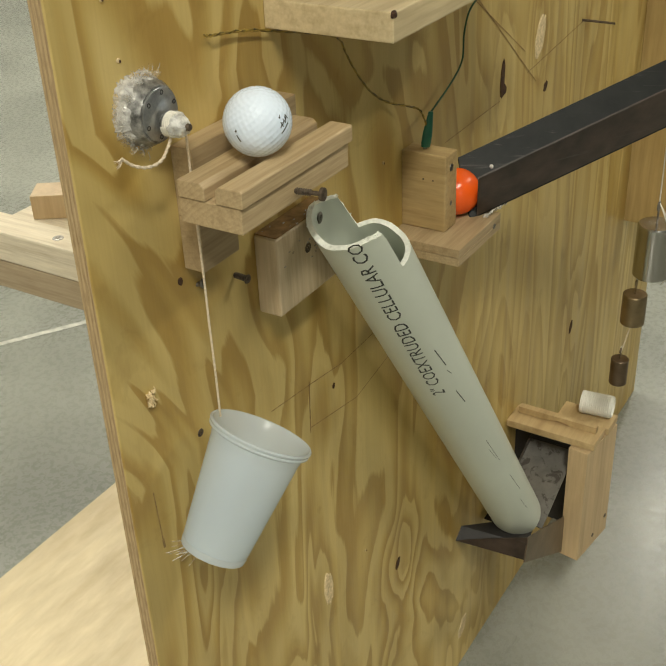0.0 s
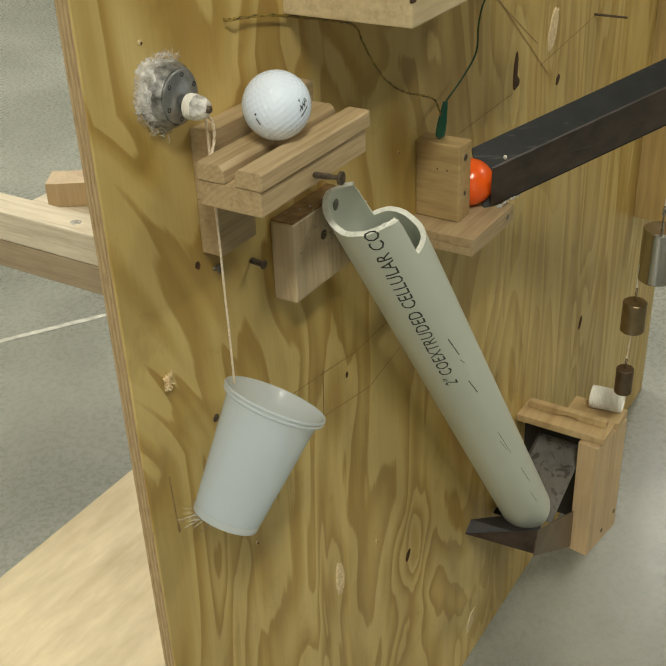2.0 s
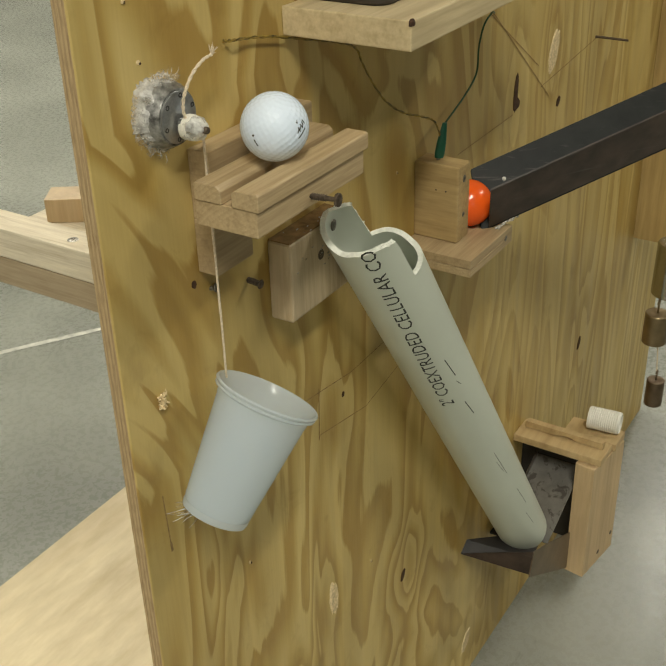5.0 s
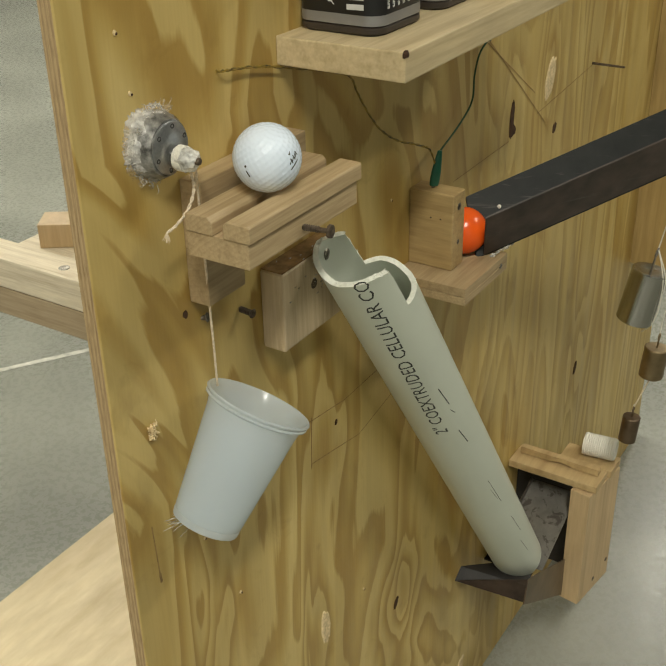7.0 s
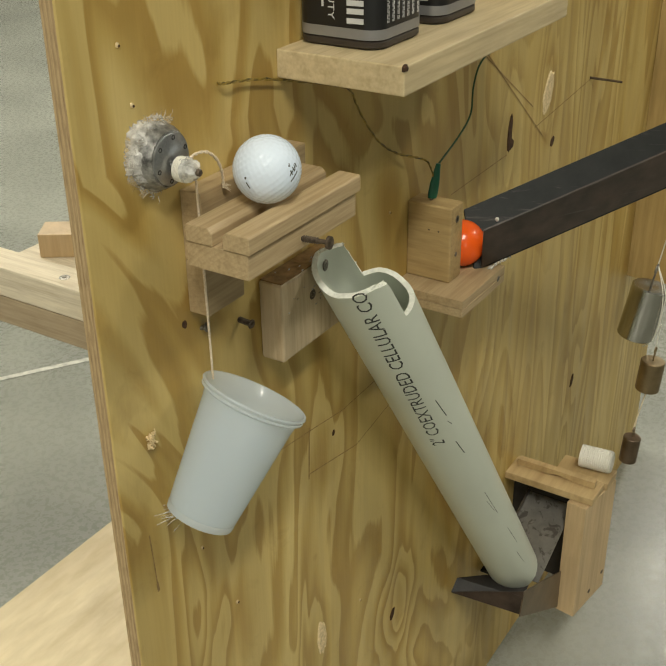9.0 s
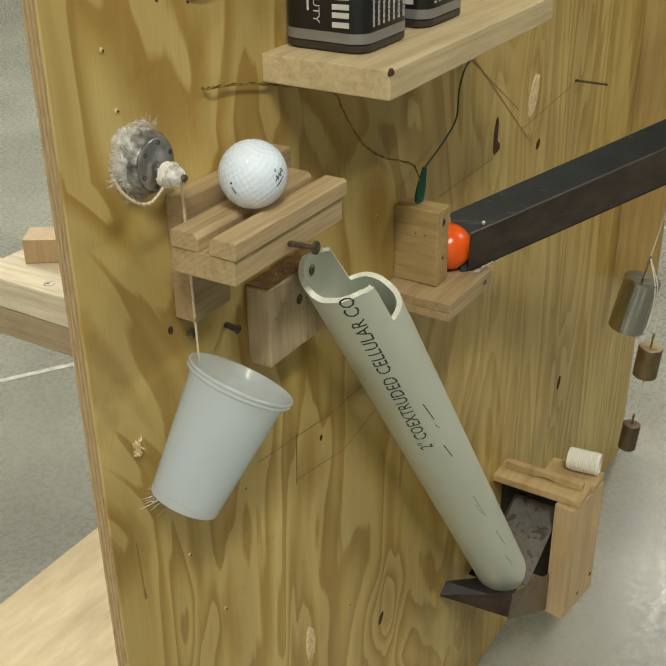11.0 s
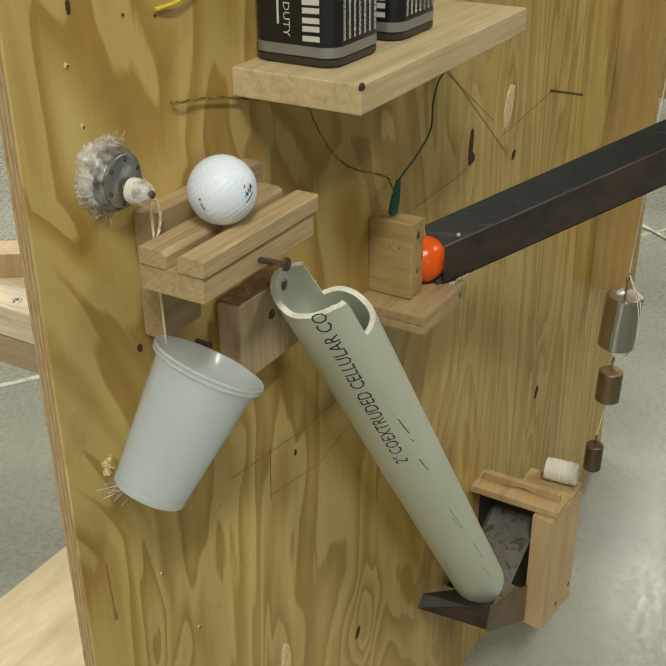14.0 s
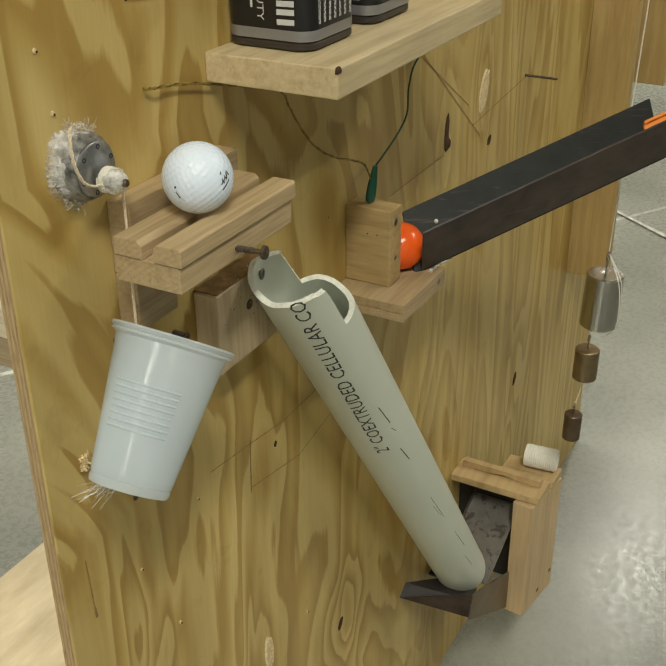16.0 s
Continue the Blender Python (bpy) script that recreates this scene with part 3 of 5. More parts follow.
# ---- golf ball stand ----
def ball_stand():
    st = empty("ball_stand", pose(0.060, -0.0225, 0.8555))
    L, D = 0.122, 0.0475
    part("lower_board", box(0, L, -D + 0.0015, 0, 0, 0.0168, 0.0009), M_OAK, st)
    def ridge(y0, y1, inner, name, length):
        bm = bmesh.new()
        h0, h1, c = 0.0171, 0.0285, 0.003
        prof = [(y0, h0), (y1, h0), (y1, h1), (y0, h1)]
        if inner == "y0":
            prof = [(y0, h0), (y1, h0), (y1, h1 - 0.001), (y1 - 0.001 * (1 if y1 > y0 else -1), h1), (y0 + c, h1), (y0, h1 - c)]
        else:
            prof = [(y0, h0), (y1, h0), (y1, h1 - c), (y1 - c, h1), (y0 + 0.001, h1), (y0, h1 - 0.001)]
        a = [bm.verts.new((-0.001, y, z)) for y, z in prof]
        b = [bm.verts.new((length, y, z)) for y, z in prof]
        for i in range(len(prof)):
            j = (i + 1) % len(prof)
            bm.faces.new((a[i], a[j], b[j], b[i]))
        bm.faces.new(a[::-1])
        bm.faces.new(b)
        bmesh.ops.recalc_face_normals(bm, faces=bm.faces[:])
        bmesh.ops.bevel(bm, geom=bm.edges[:], offset=0.0005, segments=1, affect="EDGES")
        part(name, bm, M_OAK, st)
    ridge(-0.0205, -0.0005, "y0", "rail_strip", L + 0.003)
    ridge(-D - 0.0005, -0.0285, "y1", "rail_strip", L + 0.003)
    tagged(st, "small oak stand with two strips forming a groove", "stand")
    pl = empty("backing_plank")
    part("board", box(0.083, 0.2, -0.0165, -0.0002, 0.846, 0.893, 0.0008), M_OAK_DARK, pl)
    part("leg", box(0.083, 0.122, -0.0165, -0.0002, 0.808, 0.8457, 0.0008), M_OAK_DARK, pl)
    tagged(pl, "oak plank screwed flat to the plywood behind the stand", "plank")
    bk = empty("support_block")
    part("block", box(0.159, 0.237, -0.0205, -0.0002, 0.7365, 0.7995, 0.0026, seg=3), M_OAK_PALE, bk)
    part("stained_top", box(0.1605, 0.2355, -0.0192, -0.0006, 0.7993, 0.8003, 0.0003), M_STAIN, bk, "brown glossy stain on the upper face")
    tagged(bk, "square pale oak block glued to the plywood below the stand", "block")
    # glue smears where the stand meets the block
    rnd = random.Random(2)
    gl = bmesh.new()
    for i in range(22):
        q = Vector((0.163 + rnd.uniform(0, 0.05), -0.0207 - rnd.uniform(0, 0.0004) if i > 8 else -rnd.uniform(0.004, 0.019), 0.8004 if i < 9 else 0.797 - rnd.uniform(0, 0.03)))
        join(gl, oriented(blob(rnd.uniform(0.0006, 0.0018), 0.0004, rnd.uniform(0.0004, 0.001), 0.5, i * 2.1, 1), Matrix.Translation(q)))
    gs = part("glue_drops", gl, M_GLUE_CLEAR, smooth=True)
    tagged(gs, "shiny drops of clear hot glue on the block", "glue", kind="stuff")
    nail = empty("nail", pose(0.117, -0.068, 0.8625, 88, 0, 4))
    bm = tube([(0, 0, -0.004), (0, 0, 0.019)], 0.0016, 12)
    for i in range(7):
        z = 0.001 + i * 0.0016
        lathe([(0.0015, z), (0.0023, z + 0.0006), (0.0015, z + 0.0012)], 14, bm)
    part("shank", bm, M_RUST, nail, smooth=True)
    part("head", lathe([(0, 0.0215), (0.003, 0.0214), (0.0043, 0.0208), (0.0044, 0.019), (0.0025, 0.0185), (0, 0.0184)], 20), M_RUST, nail, smooth=True)
    tagged(nail, "rusty threaded nail sticking out of the oak stand", "nail")
    screw_head(pose(0.1345, 0, 0.7792, 92, 0, -4), 0.0035, M_RUST, "screw", "rusty screw driven halfway into the plywood", None, 0.012, True)
    screw_head(pose(0.0935, 0, 0.791, 80, 0, 20), 0.0035, M_SCREW, "screw", "bright screw half driven into the plywood", None, 0.004)
    screw_head(pose(0.1986, -0.0205, 0.7768, 90, 0, 0), 0.0042, M_RUST, "screw", "dark screw head in the oak block")
    screw_head(pose(0.097, -0.0165, 0.846, 90, 0, 0), 0.003, M_RUST, "screw", "small dark screw head in the backing plank")
    screw_head(pose(0.0779, -0.0, 0.6782, 90, 0, 0), 0.0034, M_RUST, "screw", "dark screw head in the plywood")


ball_stand()


def dimpled_ball(R, sub=6, count=480):
    bm = bmesh.new()
    bmesh.ops.create_icosphere(bm, subdivisions=sub, radius=1.0)
    co = np.array([v.co[:] for v in bm.verts])
    i = np.arange(count) + 0.5
    ph, th = np.arccos(1 - 2 * i / count), np.pi * (1 + 5 ** 0.5) * i
    c = np.stack([np.cos(th) * np.sin(ph), np.sin(th) * np.sin(ph), np.cos(ph)], 1)
    best = np.full(len(co), -1.0)
    for k in range(0, count, 60):
        best = np.maximum(best, (co @ c[k:k + 60].T).max(1))
    ang = np.arccos(np.clip(best, -1, 1))
    lim = 0.083
    dent = np.where(ang < lim, (1 - (ang / lim) ** 2), 0) ** 0.8 * 0.018
    co = co * (R * (1 - dent))[:, None]
    for v, p in zip(bm.verts, co):
        v.co = p
    return bm


def golf_ball():
    R = 0.02135
    b = empty("golf_ball", pose(0.1125, -0.0468, 0.9056))
    part("shell", dimpled_ball(R), M_GOLF, b, smooth=True)
    # printed mark and dots as short bars lying on the shell
    def bar(lon, lat, w, h, turn, m=M_INK):
        bm = bmesh.new()
        k = 4
        t = radians(turn)
        grid = [[None] * (k + 1) for _ in range(2)]
        for r in range(2):
            for s in range(k + 1):
                u, v = (s / k - 0.5) * w, (r - 0.5) * h
                u, v = u * math.cos(t) - v * math.sin(t), u * math.sin(t) + v * math.cos(t)
                lo, la = radians(lon) + u / R / math.cos(radians(lat)), radians(lat) + v / R
                grid[r][s] = bm.verts.new(Vector((math.cos(la) * math.cos(lo), math.cos(la) * math.sin(lo), math.sin(la))) * (R + 0.00008))
        for s in range(k):
            bm.faces.new((grid[0][s], grid[0][s + 1], grid[1][s + 1], grid[1][s]))
        part("printed_mark", bm, m, b)
    # viewer stands towards longitude 218 degrees
    for k, (du, tw) in enumerate(((0, 62), (0.3, 118), (1.0, 60), (1.5, 120), (2.1, 90), (2.6, 60), (3.0, 125))):
        bar(258 + du * 5.2, 6 + du * 3.4, 0.0036, 0.0007, tw)
    bar(266, -1, 0.008, 0.0009, 38)
    bar(258, 20, 0.0022, 0.0006, 75)
    bar(257, 19, 0.0014, 0.0006, 0)
    bar(178, 2, 0.0016, 0.0012, 60)
    bar(182, -10, 0.0045, 0.0009, 120)
    tagged(b, "white dimpled golf ball resting in the oak groove", "golf ball")


golf_ball()


# ---- gear motor ----
def motor():
    mo = empty("gear_motor", pose(0.0625, 0, 0.9212))
    part("body", oriented(lathe([(0, 0.0), (0.0205, 0.0), (0.0203, 0.006), (0.0192, 0.0085), (0.0178, 0.0105), (0.0172, 0.0128), (0.0168, 0.0134), (0.0, 0.0134)], 56), OUT), M_SMEARED, mo, "grey motor body smeared with glue", smooth=True)
    part("face_plate", oriented(lathe([(0, 0.0150), (0.0151, 0.0150), (0.0157, 0.0145), (0.0157, 0.0130)], 48), OUT), M_MOTOR, mo, smooth=True)
    for k in range(6):
        a = radians(20 + 60 * k)
        hole = oriented(lathe([(0, 0.0147), (0.0008, 0.0147), (0.0010, 0.0153), (0.0014, 0.0153), (0.0016, 0.0148)], 16), OUT)
        part("screw_hole", hole, M_BLACK, mo, at=pose(math.cos(a) * 0.0130, 0, math.sin(a) * 0.0130), smooth=True)
    part("bushing", oriented(lathe([(0, 0.0185), (0.0045, 0.0185), (0.005, 0.018), (0.005, 0.0128)], 32), OUT), M_CHROME, mo, at=pose(0.002, 0, -0.0057), smooth=True)
    tagged(mo, "round grey gear motor set into the plywood with hot glue", "motor")
    rnd = random.Random(8)
    g = bmesh.new()
    n, rows = 160, 12
    grid = []
    for r in range(rows):
        f = r / (rows - 1)
        ring = []
        for i in range(n):
            a = 2 * math.pi * i / n
            ca, sa = math.cos(a), math.sin(a)
            spread = 0.0222 + 0.0046 * max(0.0, -0.75 * ca + 0.6 * sa) + 0.0022 * noise.noise(Vector((ca * 3, sa * 3, 1.5)))
            k = 1 + (0.09 * noise.noise(Vector((ca * 14, sa * 14, f * 6))) + 0.05 * noise.noise(Vector((ca * 33, sa * 33, f * 9)))) * (1 - 0.7 * f)
            rad = (spread * (1 - f) + 0.0196 * f) * (k if f < 0.95 else 1)
            y = -(f ** 1.3) * 0.0098 * (0.8 + 0.35 * noise.noise(Vector((ca * 4, sa * 4, 4.0))))
            ring.append(g.verts.new((0.0625 + ca * rad, y - 0.0002, 0.9212 + sa * rad)))
        grid.append(ring)
    for a, c in zip(grid, grid[1:]):
        for i in range(n):
            g.faces.new((a[i], a[(i + 1) % n], c[(i + 1) % n], c[i]))
    for i in range(170):
        a = rnd.uniform(0.9, 4.6)
        d0 = rnd.uniform(0.019, 0.0245)
        p = Vector((0.0625 + math.cos(a) * d0, -rnd.uniform(0.001, 0.006), 0.9212 + math.sin(a) * d0))
        b2 = a + rnd.uniform(-1.6, 1.6)
        q = p + Vector((math.cos(b2) * 0.0045, -rnd.uniform(-0.001, 0.002), math.sin(b2) * 0.0045)) * rnd.uniform(0.5, 1.3)
        tube([p, (p + q) / 2 + Vector((rnd.uniform(-0.001, 0.001), -0.0012, rnd.uniform(-0.001, 0.001))), q], 0.00022, 4, g, 0.0001)
    bmesh.ops.recalc_face_normals(g, faces=g.faces[:])
    tagged(part("glue_ring", g, M_GLUE, smooth=True), "rough stringy ring of clear hot glue round the motor", "glue")
    # winding drum: turns on the shaft
    d = empty("winding_drum", pose(0.0645, -0.0185, 0.9155))
    part("shaft", oriented(lathe([(0, 0.0155), (0.0018, 0.0155), (0.0022, 0.0150), (0.0022, -0.002), (0, -0.002)], 16), OUT), M_RUST, d, smooth=True)
    lump = blob(0.0074, 0.0082, 0.0072, 0.2, 3.3, 4)
    part("glue_cone", oriented(lump, Matrix.Translation((0, -0.0058, 0))), M_GLUE_DRUM, d, "milky lump of hot glue", smooth=True)
    coil = bmesh.new()
    for k in range(4):
        pts = [(math.cos(a) * 0.0070, 0.0004 - k * 0.0013 - a * 0.0002, math.sin(a) * 0.0070) for a in np.linspace(0, 2 * math.pi, 25)]
        tube(pts, 0.0008, 6, coil)
    part("wound_cord", coil, M_CORD_WHITE, d, smooth=True)
    tagged(d, "small cord drum of hot glue on the motor shaft", "drum")
    # loose end of the cord, swung round by the drum
    tl = empty("cord_end", pose(0.0645, -0.0205, 0.9155))
    bend = spline([(0.002, 0, 0.0066), (0.0065, 0, 0.0125), (0.0145, -0.001, 0.0172), (0.026, -0.001, 0.0172), (0.037, 0, 0.0125), (0.0445, 0.001, 0.006)], 8)
    cb = bmesh.new()
    for k in range(2):
        tube([p + Vector((0, math.cos(i * 0.9 + math.pi * k), math.sin(i * 0.9 + math.pi * k))) * 0.00045 for i, p in enumerate(bend)], 0.00072, 7, cb)
    part("cord", cb, M_CORD, tl, smooth=True)
    fr = bmesh.new()
    for i in range(18):
        p = Vector((0.044, 0.001, 0.0057))
        q = p + Vector((rnd.uniform(0.002, 0.0065), rnd.uniform(-0.002, 0.002), rnd.uniform(-0.0005, 0.0045)))
        tube([p, (p + q) / 2 + Vector((0, 0, 0.0006)), q], 0.00035, 4, fr, 0.00012)
    part("frayed_tip", fr, M_CORD, tl)
    tagged(tl, "loose frayed end of twisted cotton cord", "cord")
    return d, tl


DRUM, CORD_END = motor()


# ---- plastic pipe ----
def bent_text(words, length, height, place, parent, material, name="lettering"):
    """Letters as flat mesh; place(u, v) puts a point u along and v up the line of writing."""
    cu = bpy.data.curves.new("tmp_text", "FONT")
    cu.body, cu.resolution_u = words, 2
    tmp = new("tmp_text", cu)
    bpy.context.view_layer.update()
    me = tmp.evaluated_get(bpy.context.evaluated_depsgraph_get()).to_mesh()
    bm = bmesh.new()
    bm.from_mesh(me)
    bpy.data.objects.remove(tmp)
    bpy.data.curves.remove(cu)
    xs, ys = [v.co.x for v in bm.verts], [v.co.y for v in bm.verts]
    x0, x1, y0, y1 = min(xs), max(xs), min(ys), max(ys)
    for k in range(1, 5):
        geom = bm.verts[:] + bm.edges[:] + bm.faces[:]
        bmesh.ops.bisect_plane(bm, geom=geom, plane_co=(0, y0 + (y1 - y0) * k / 5, 0), plane_no=(0, 1, 0))
    for v in bm.verts:
        v.co = place((v.co.x - x0) / (x1 - x0) * length, (v.co.y - y0) / (y1 - y0) * height)
    bmesh.ops.recalc_face_normals(bm, faces=bm.faces[:])
    return part(name, bm, material, parent)


PIPE_TOP = Vector((0.2185, -0.0515, 0.7892))
PIPE_AXIS = Vector((0.562, 0.0, -0.836)).normalized()
PIPE_U, PIPE_V = Vector((0, -1, 0)), PIPE_AXIS.cross(Vector((0, -1, 0)))


def on_pipe(deg, s, r):
    a = radians(deg)
    return PIPE_TOP + PIPE_AXIS * s + (PIPE_U * math.cos(a) + PIPE_V * math.sin(a)) * r


def pipe():
    RO, RI, N = 0.0306, 0.0263, 180
    mouth = [(-140.5, -0.011), (-137.4, 0.008), (-135, 0.0315), (-105, 0.031), (-83, 0.034), (-66, 0.039), (-40, 0.039), (-15, 0.036), (9.5, 0.0325),
             (12, -0.0163), (26, -0.0185), (30, -0.0205), (42, -0.0212), (75, -0.0212), (100, -0.0195), (127, -0.024), (150, -0.026), (176, -0.0257), (198, -0.0179), (219.5, -0.011)]
    pi = empty("plastic_pipe")
    bm = bmesh.new()
    rnd = random.Random(3)
    degs = [-140.5 + 360 * i / N for i in range(N)]
    tops = [float(np.interp(d, [m[0] for m in mouth], [m[1] for m in mouth])) + 0.0006 * noise.noise(Vector((math.cos(radians(d)) * 7, math.sin(radians(d)) * 7, 0.3))) for d in degs]
    ends = [0.640 + 0.008 * math.cos(radians(d - 50)) for d in degs]
    rings = []
    for r in (RO, RI):
        cols = []
        for d, a, b in zip(degs, tops, ends):
            cols.append([bm.verts.new(on_pipe(d, a + (b - a) * f, r)) for f in (0, 0.004, 0.05, 0.2, 0.5, 1.0)])
        rings.append(cols)
    for cols in rings:
        for i in range(N):
            j = (i + 1) % N
            for k in range(5):
                bm.faces.new((cols[i][k], cols[j][k], cols[j][k + 1], cols[i][k + 1]))
    for k in (0, 5):
        for i in range(N):
            j = (i + 1) % N
            f = bm.faces.new((rings[0][i][k], rings[0][j][k], rings[1][j][k], rings[1][i][k]))
            f.material_index = 1
    bmesh.ops.recalc_face_normals(bm, faces=bm.faces[:])
    body = part("tube", bm, [M_PVC, M_PVC_CUT], pi, smooth=True)
    bent_text('2" COEXTRUDED CELLULAR CO', 0.254, 0.0118,
              lambda u, v: on_pipe(45.5 + math.degrees(v / RO), 0.2285 - u, RO + 0.00018), body, M_INK)
    for d, s0, s1, w in ((28, 0.155, 0.188, 0.0009), (26, 0.196, 0.206, 0.0006), (29, 0.236, 0.265, 0.0009), (24, 0.36, 0.42, 0.0005), (28, 0.38, 0.41, 0.0004), (14, 0.47, 0.52, 0.0005), (20, 0.54, 0.58, 0.0004)):
        b2 = bmesh.new()
        va = [on_pipe(d - k * 1.2 + q * math.degrees(w / RO), s0 + (s1 - s0) * k / 4, RO + 0.00015) for q in (-0.5, 0.5) for k in range(5)]
        vs = [b2.verts.new(v) for v in va]
        for k in range(4):
            b2.faces.new((vs[k], vs[k + 1], vs[k + 6], vs[k + 5]))
        part("scuff", b2, M_INK, body)
    # torn plastic burrs on the saw cut
    br = bmesh.new()
    for i in range(150):
        k = rnd.choice((rnd.randrange(4), rnd.randrange(N), rnd.randrange(N - 40, N), rnd.randrange(78, 100)))
        p = on_pipe(degs[k], tops[k], RI + rnd.uniform(0, 0.0044))
        q = p + Vector((rnd.uniform(-1, 1), rnd.uniform(-1, 1), rnd.uniform(-0.2, 1))) * 0.0013
        tube([p, q], 0.0004, 4, br, 0.0002)
    tagged(part("burr", br, M_PVC_CUT, body), kind="stuff")
    inner = on_pipe(172, -0.0133, RI)
    screw_head(Matrix.Translation(inner) @ pose(0, 0, 0, 90, 0, 10), 0.0046, M_SCREW, "screw", "", pi, 0.001)
    tagged(pi, "grey-green plastic drain pipe with a notched sawn mouth, slanting down", "pipe")


pipe()


# ---- rail, switch block and orange ball ----
RAIL_DIR = Vector((1, -0.9535, 0.4596))


def angle_rail():
    a = Vector((0.427, -0.0523, 0.7135))
    bd, fd = Vector((0.0229, 0.0239, 0.0470)), Vector((-0.0143, -0.0149, 0.0425))
    rail = empty("angle_rail")

    def leg(name, one, other, m, low, high, far, thick=0.0032):
        """One flat leg of the angle; its near end is cut from low to high along the rail."""
        t = other.normalized() * thick
        bm = bmesh.new()
        cut = [RAIL_DIR * k for k in (low, high, high, low)]
        lo = [bm.verts.new(a + p + q) for p, q in zip((Vector(), one, one + t, t), cut)]
        hi = [bm.verts.new(a + p + RAIL_DIR * far) for p in (Vector(), one, one + t, t)]
        for i in range(4):
            j = (i + 1) % 4
            bm.faces.new((lo[i], lo[j], hi[j], hi[i]))
        bm.faces.new(lo[::-1])
        bm.faces.new(hi)
        bmesh.ops.recalc_face_normals(bm, faces=bm.faces[:])
        bmesh.ops.bevel(bm, geom=[e for e in bm.edges if e.calc_length() > 0.1], offset=0.0004, segments=2, affect="EDGES")
        part(name, bm, m, rail)

    leg("back_leg", bd, fd, M_STEEL, -0.004, -0.004, 0.172)
    leg("front_leg", fd * 1.22 + bd.normalized() * 0.0004, bd, M_STEEL_BROWN, 0.0012, -0.006, 0.206, 0.0016)
    spot = a + bd * 0.62 + RAIL_DIR * 0.016 + fd.normalized() * 0.0036
    part("rivet", oriented(blob(0.0018, 0.0018, 0.0022, 0.2, 1.0, 2), Matrix.Translation(spot)), M_WHITE, rail, "bright scratched spot")
    tagged(rail, "dark steel angle iron used as a sloping ball track", "rail")
    bd, fd = bd.normalized(), fd.normalized()
    # orange strip in the trough of the rail's upper end
    t0 = a + RAIL_DIR * 0.163 + bd * 0.019 + fd * 0.0045
    bm = bmesh.new()
    prof = [bd * 0.004, bd * 0.017, bd * 0.017 + fd * 0.005, bd * 0.0145 + fd * 0.005, bd * 0.0145 + fd * 0.002, bd * 0.0065 + fd * 0.002, bd * 0.0065 + fd * 0.005, bd * 0.004 + fd * 0.005]
    r0 = [bm.verts.new(t0 + p) for p in prof]
    r1 = [bm.verts.new(t0 + p + RAIL_DIR * 0.16) for p in prof]
    for i in range(len(prof)):
        j = (i + 1) % len(prof)
        bm.faces.new((r0[i], r0[j], r1[j], r1[i]))
    bm.faces.new(r0[::-1])
    bm.faces.new(r1)
    bmesh.ops.recalc_face_normals(bm, faces=bm.faces[:])
    tagged(part("track_strip", bm, M_TRACK), "orange plastic track strip lying in the steel rail", "track")
    gl = bmesh.new()
    rnd = random.Random(5)
    for i in range(40):
        f = rnd.random()
        p = Vector((0.428 + f * 0.022, -0.0605 - f * 0.010 - rnd.uniform(0, 0.002), 0.7160 + f * 0.006 + rnd.uniform(0, 0.002)))
        join(gl, oriented(blob(0.0017, 0.0013, 0.0011, 0.5, i * 1.7, 1), Matrix.Translation(p)))
    tagged(part("glue_bead", gl, M_GLUE_CLEAR, smooth=True), "bead of clear hot glue under the steel rail", "glue")


angle_rail()


def switch_block():
    bk = empty("switch_block")
    bm = box(0.382, 0.405, -0.0435, -0.0003, 0.7158, 0.7862, 0.0016)
    part("body", bm, M_BLOCK, bk)
    for y in (-0.022, -0.0315):
        part("pin", oriented(lathe([(0, 0.0004), (0.0008, 0.0002), (0.0009, -0.001)], 10), pose(0.382, y, 0.763, 0, -90, 0)), M_RUST, bk)
    screw_head(pose(0.3935, -0.0435, 0.7735, 90, 0, 0), 0.0036, M_SCREW, "screw", "", bk)
    screw_head(pose(0.3935, -0.0435, 0.740, 90, 0, 0), 0.0025, M_SCREW, "screw", "", bk)
    tagged(bk, "sanded tan wood block screwed to the plywood as a ball stop", "block")
    sh = empty("support_shelf")
    part("board", box(0.356, 0.444, -0.070, -0.0003, 0.7075, 0.7155, 0.0006), M_OAK_DARK, sh)
    part("board", box(0.356, 0.444, -0.070, -0.0003, 0.6995, 0.7071, 0.0006), M_OAK, sh)
    screw_head(pose(0.430, -0.070, 0.7075, 90, 0, 0), 0.003, M_SCREW, "screw", "", sh)
    tagged(sh, "small two-layer wooden ledge under the steel rail", "ledge")
    bm = bmesh.new()
    bmesh.ops.create_uvsphere(bm, u_segments=48, v_segments=32, radius=0.0213)
    tagged(part("orange_ball", bm, M_ORANGE, smooth=True, at=pose(0.4255, -0.034, 0.7369)), "glossy orange ball resting against the wood block", "ball")


switch_block()


# ---- shelf with lantern batteries ----
def shelf():
    bm = box(0.192, 0.47, -0.0985, -0.0003, 0.938, 0.9575, 0.0012)
    sf = empty("wooden_shelf")
    part("board", bm, M_PINE, sf)
    part("knot", oriented(blob(0.0035, 0.0016, 0.0026, 0.5, 2.0, 2), pose(0.194, -0.0978, 0.9558)), M_DARKWOOD, sf, "dark bark-edged chip in the corner")
    tagged(sf, "pale planed wooden shelf fixed to the plywood", "shelf")


shelf()


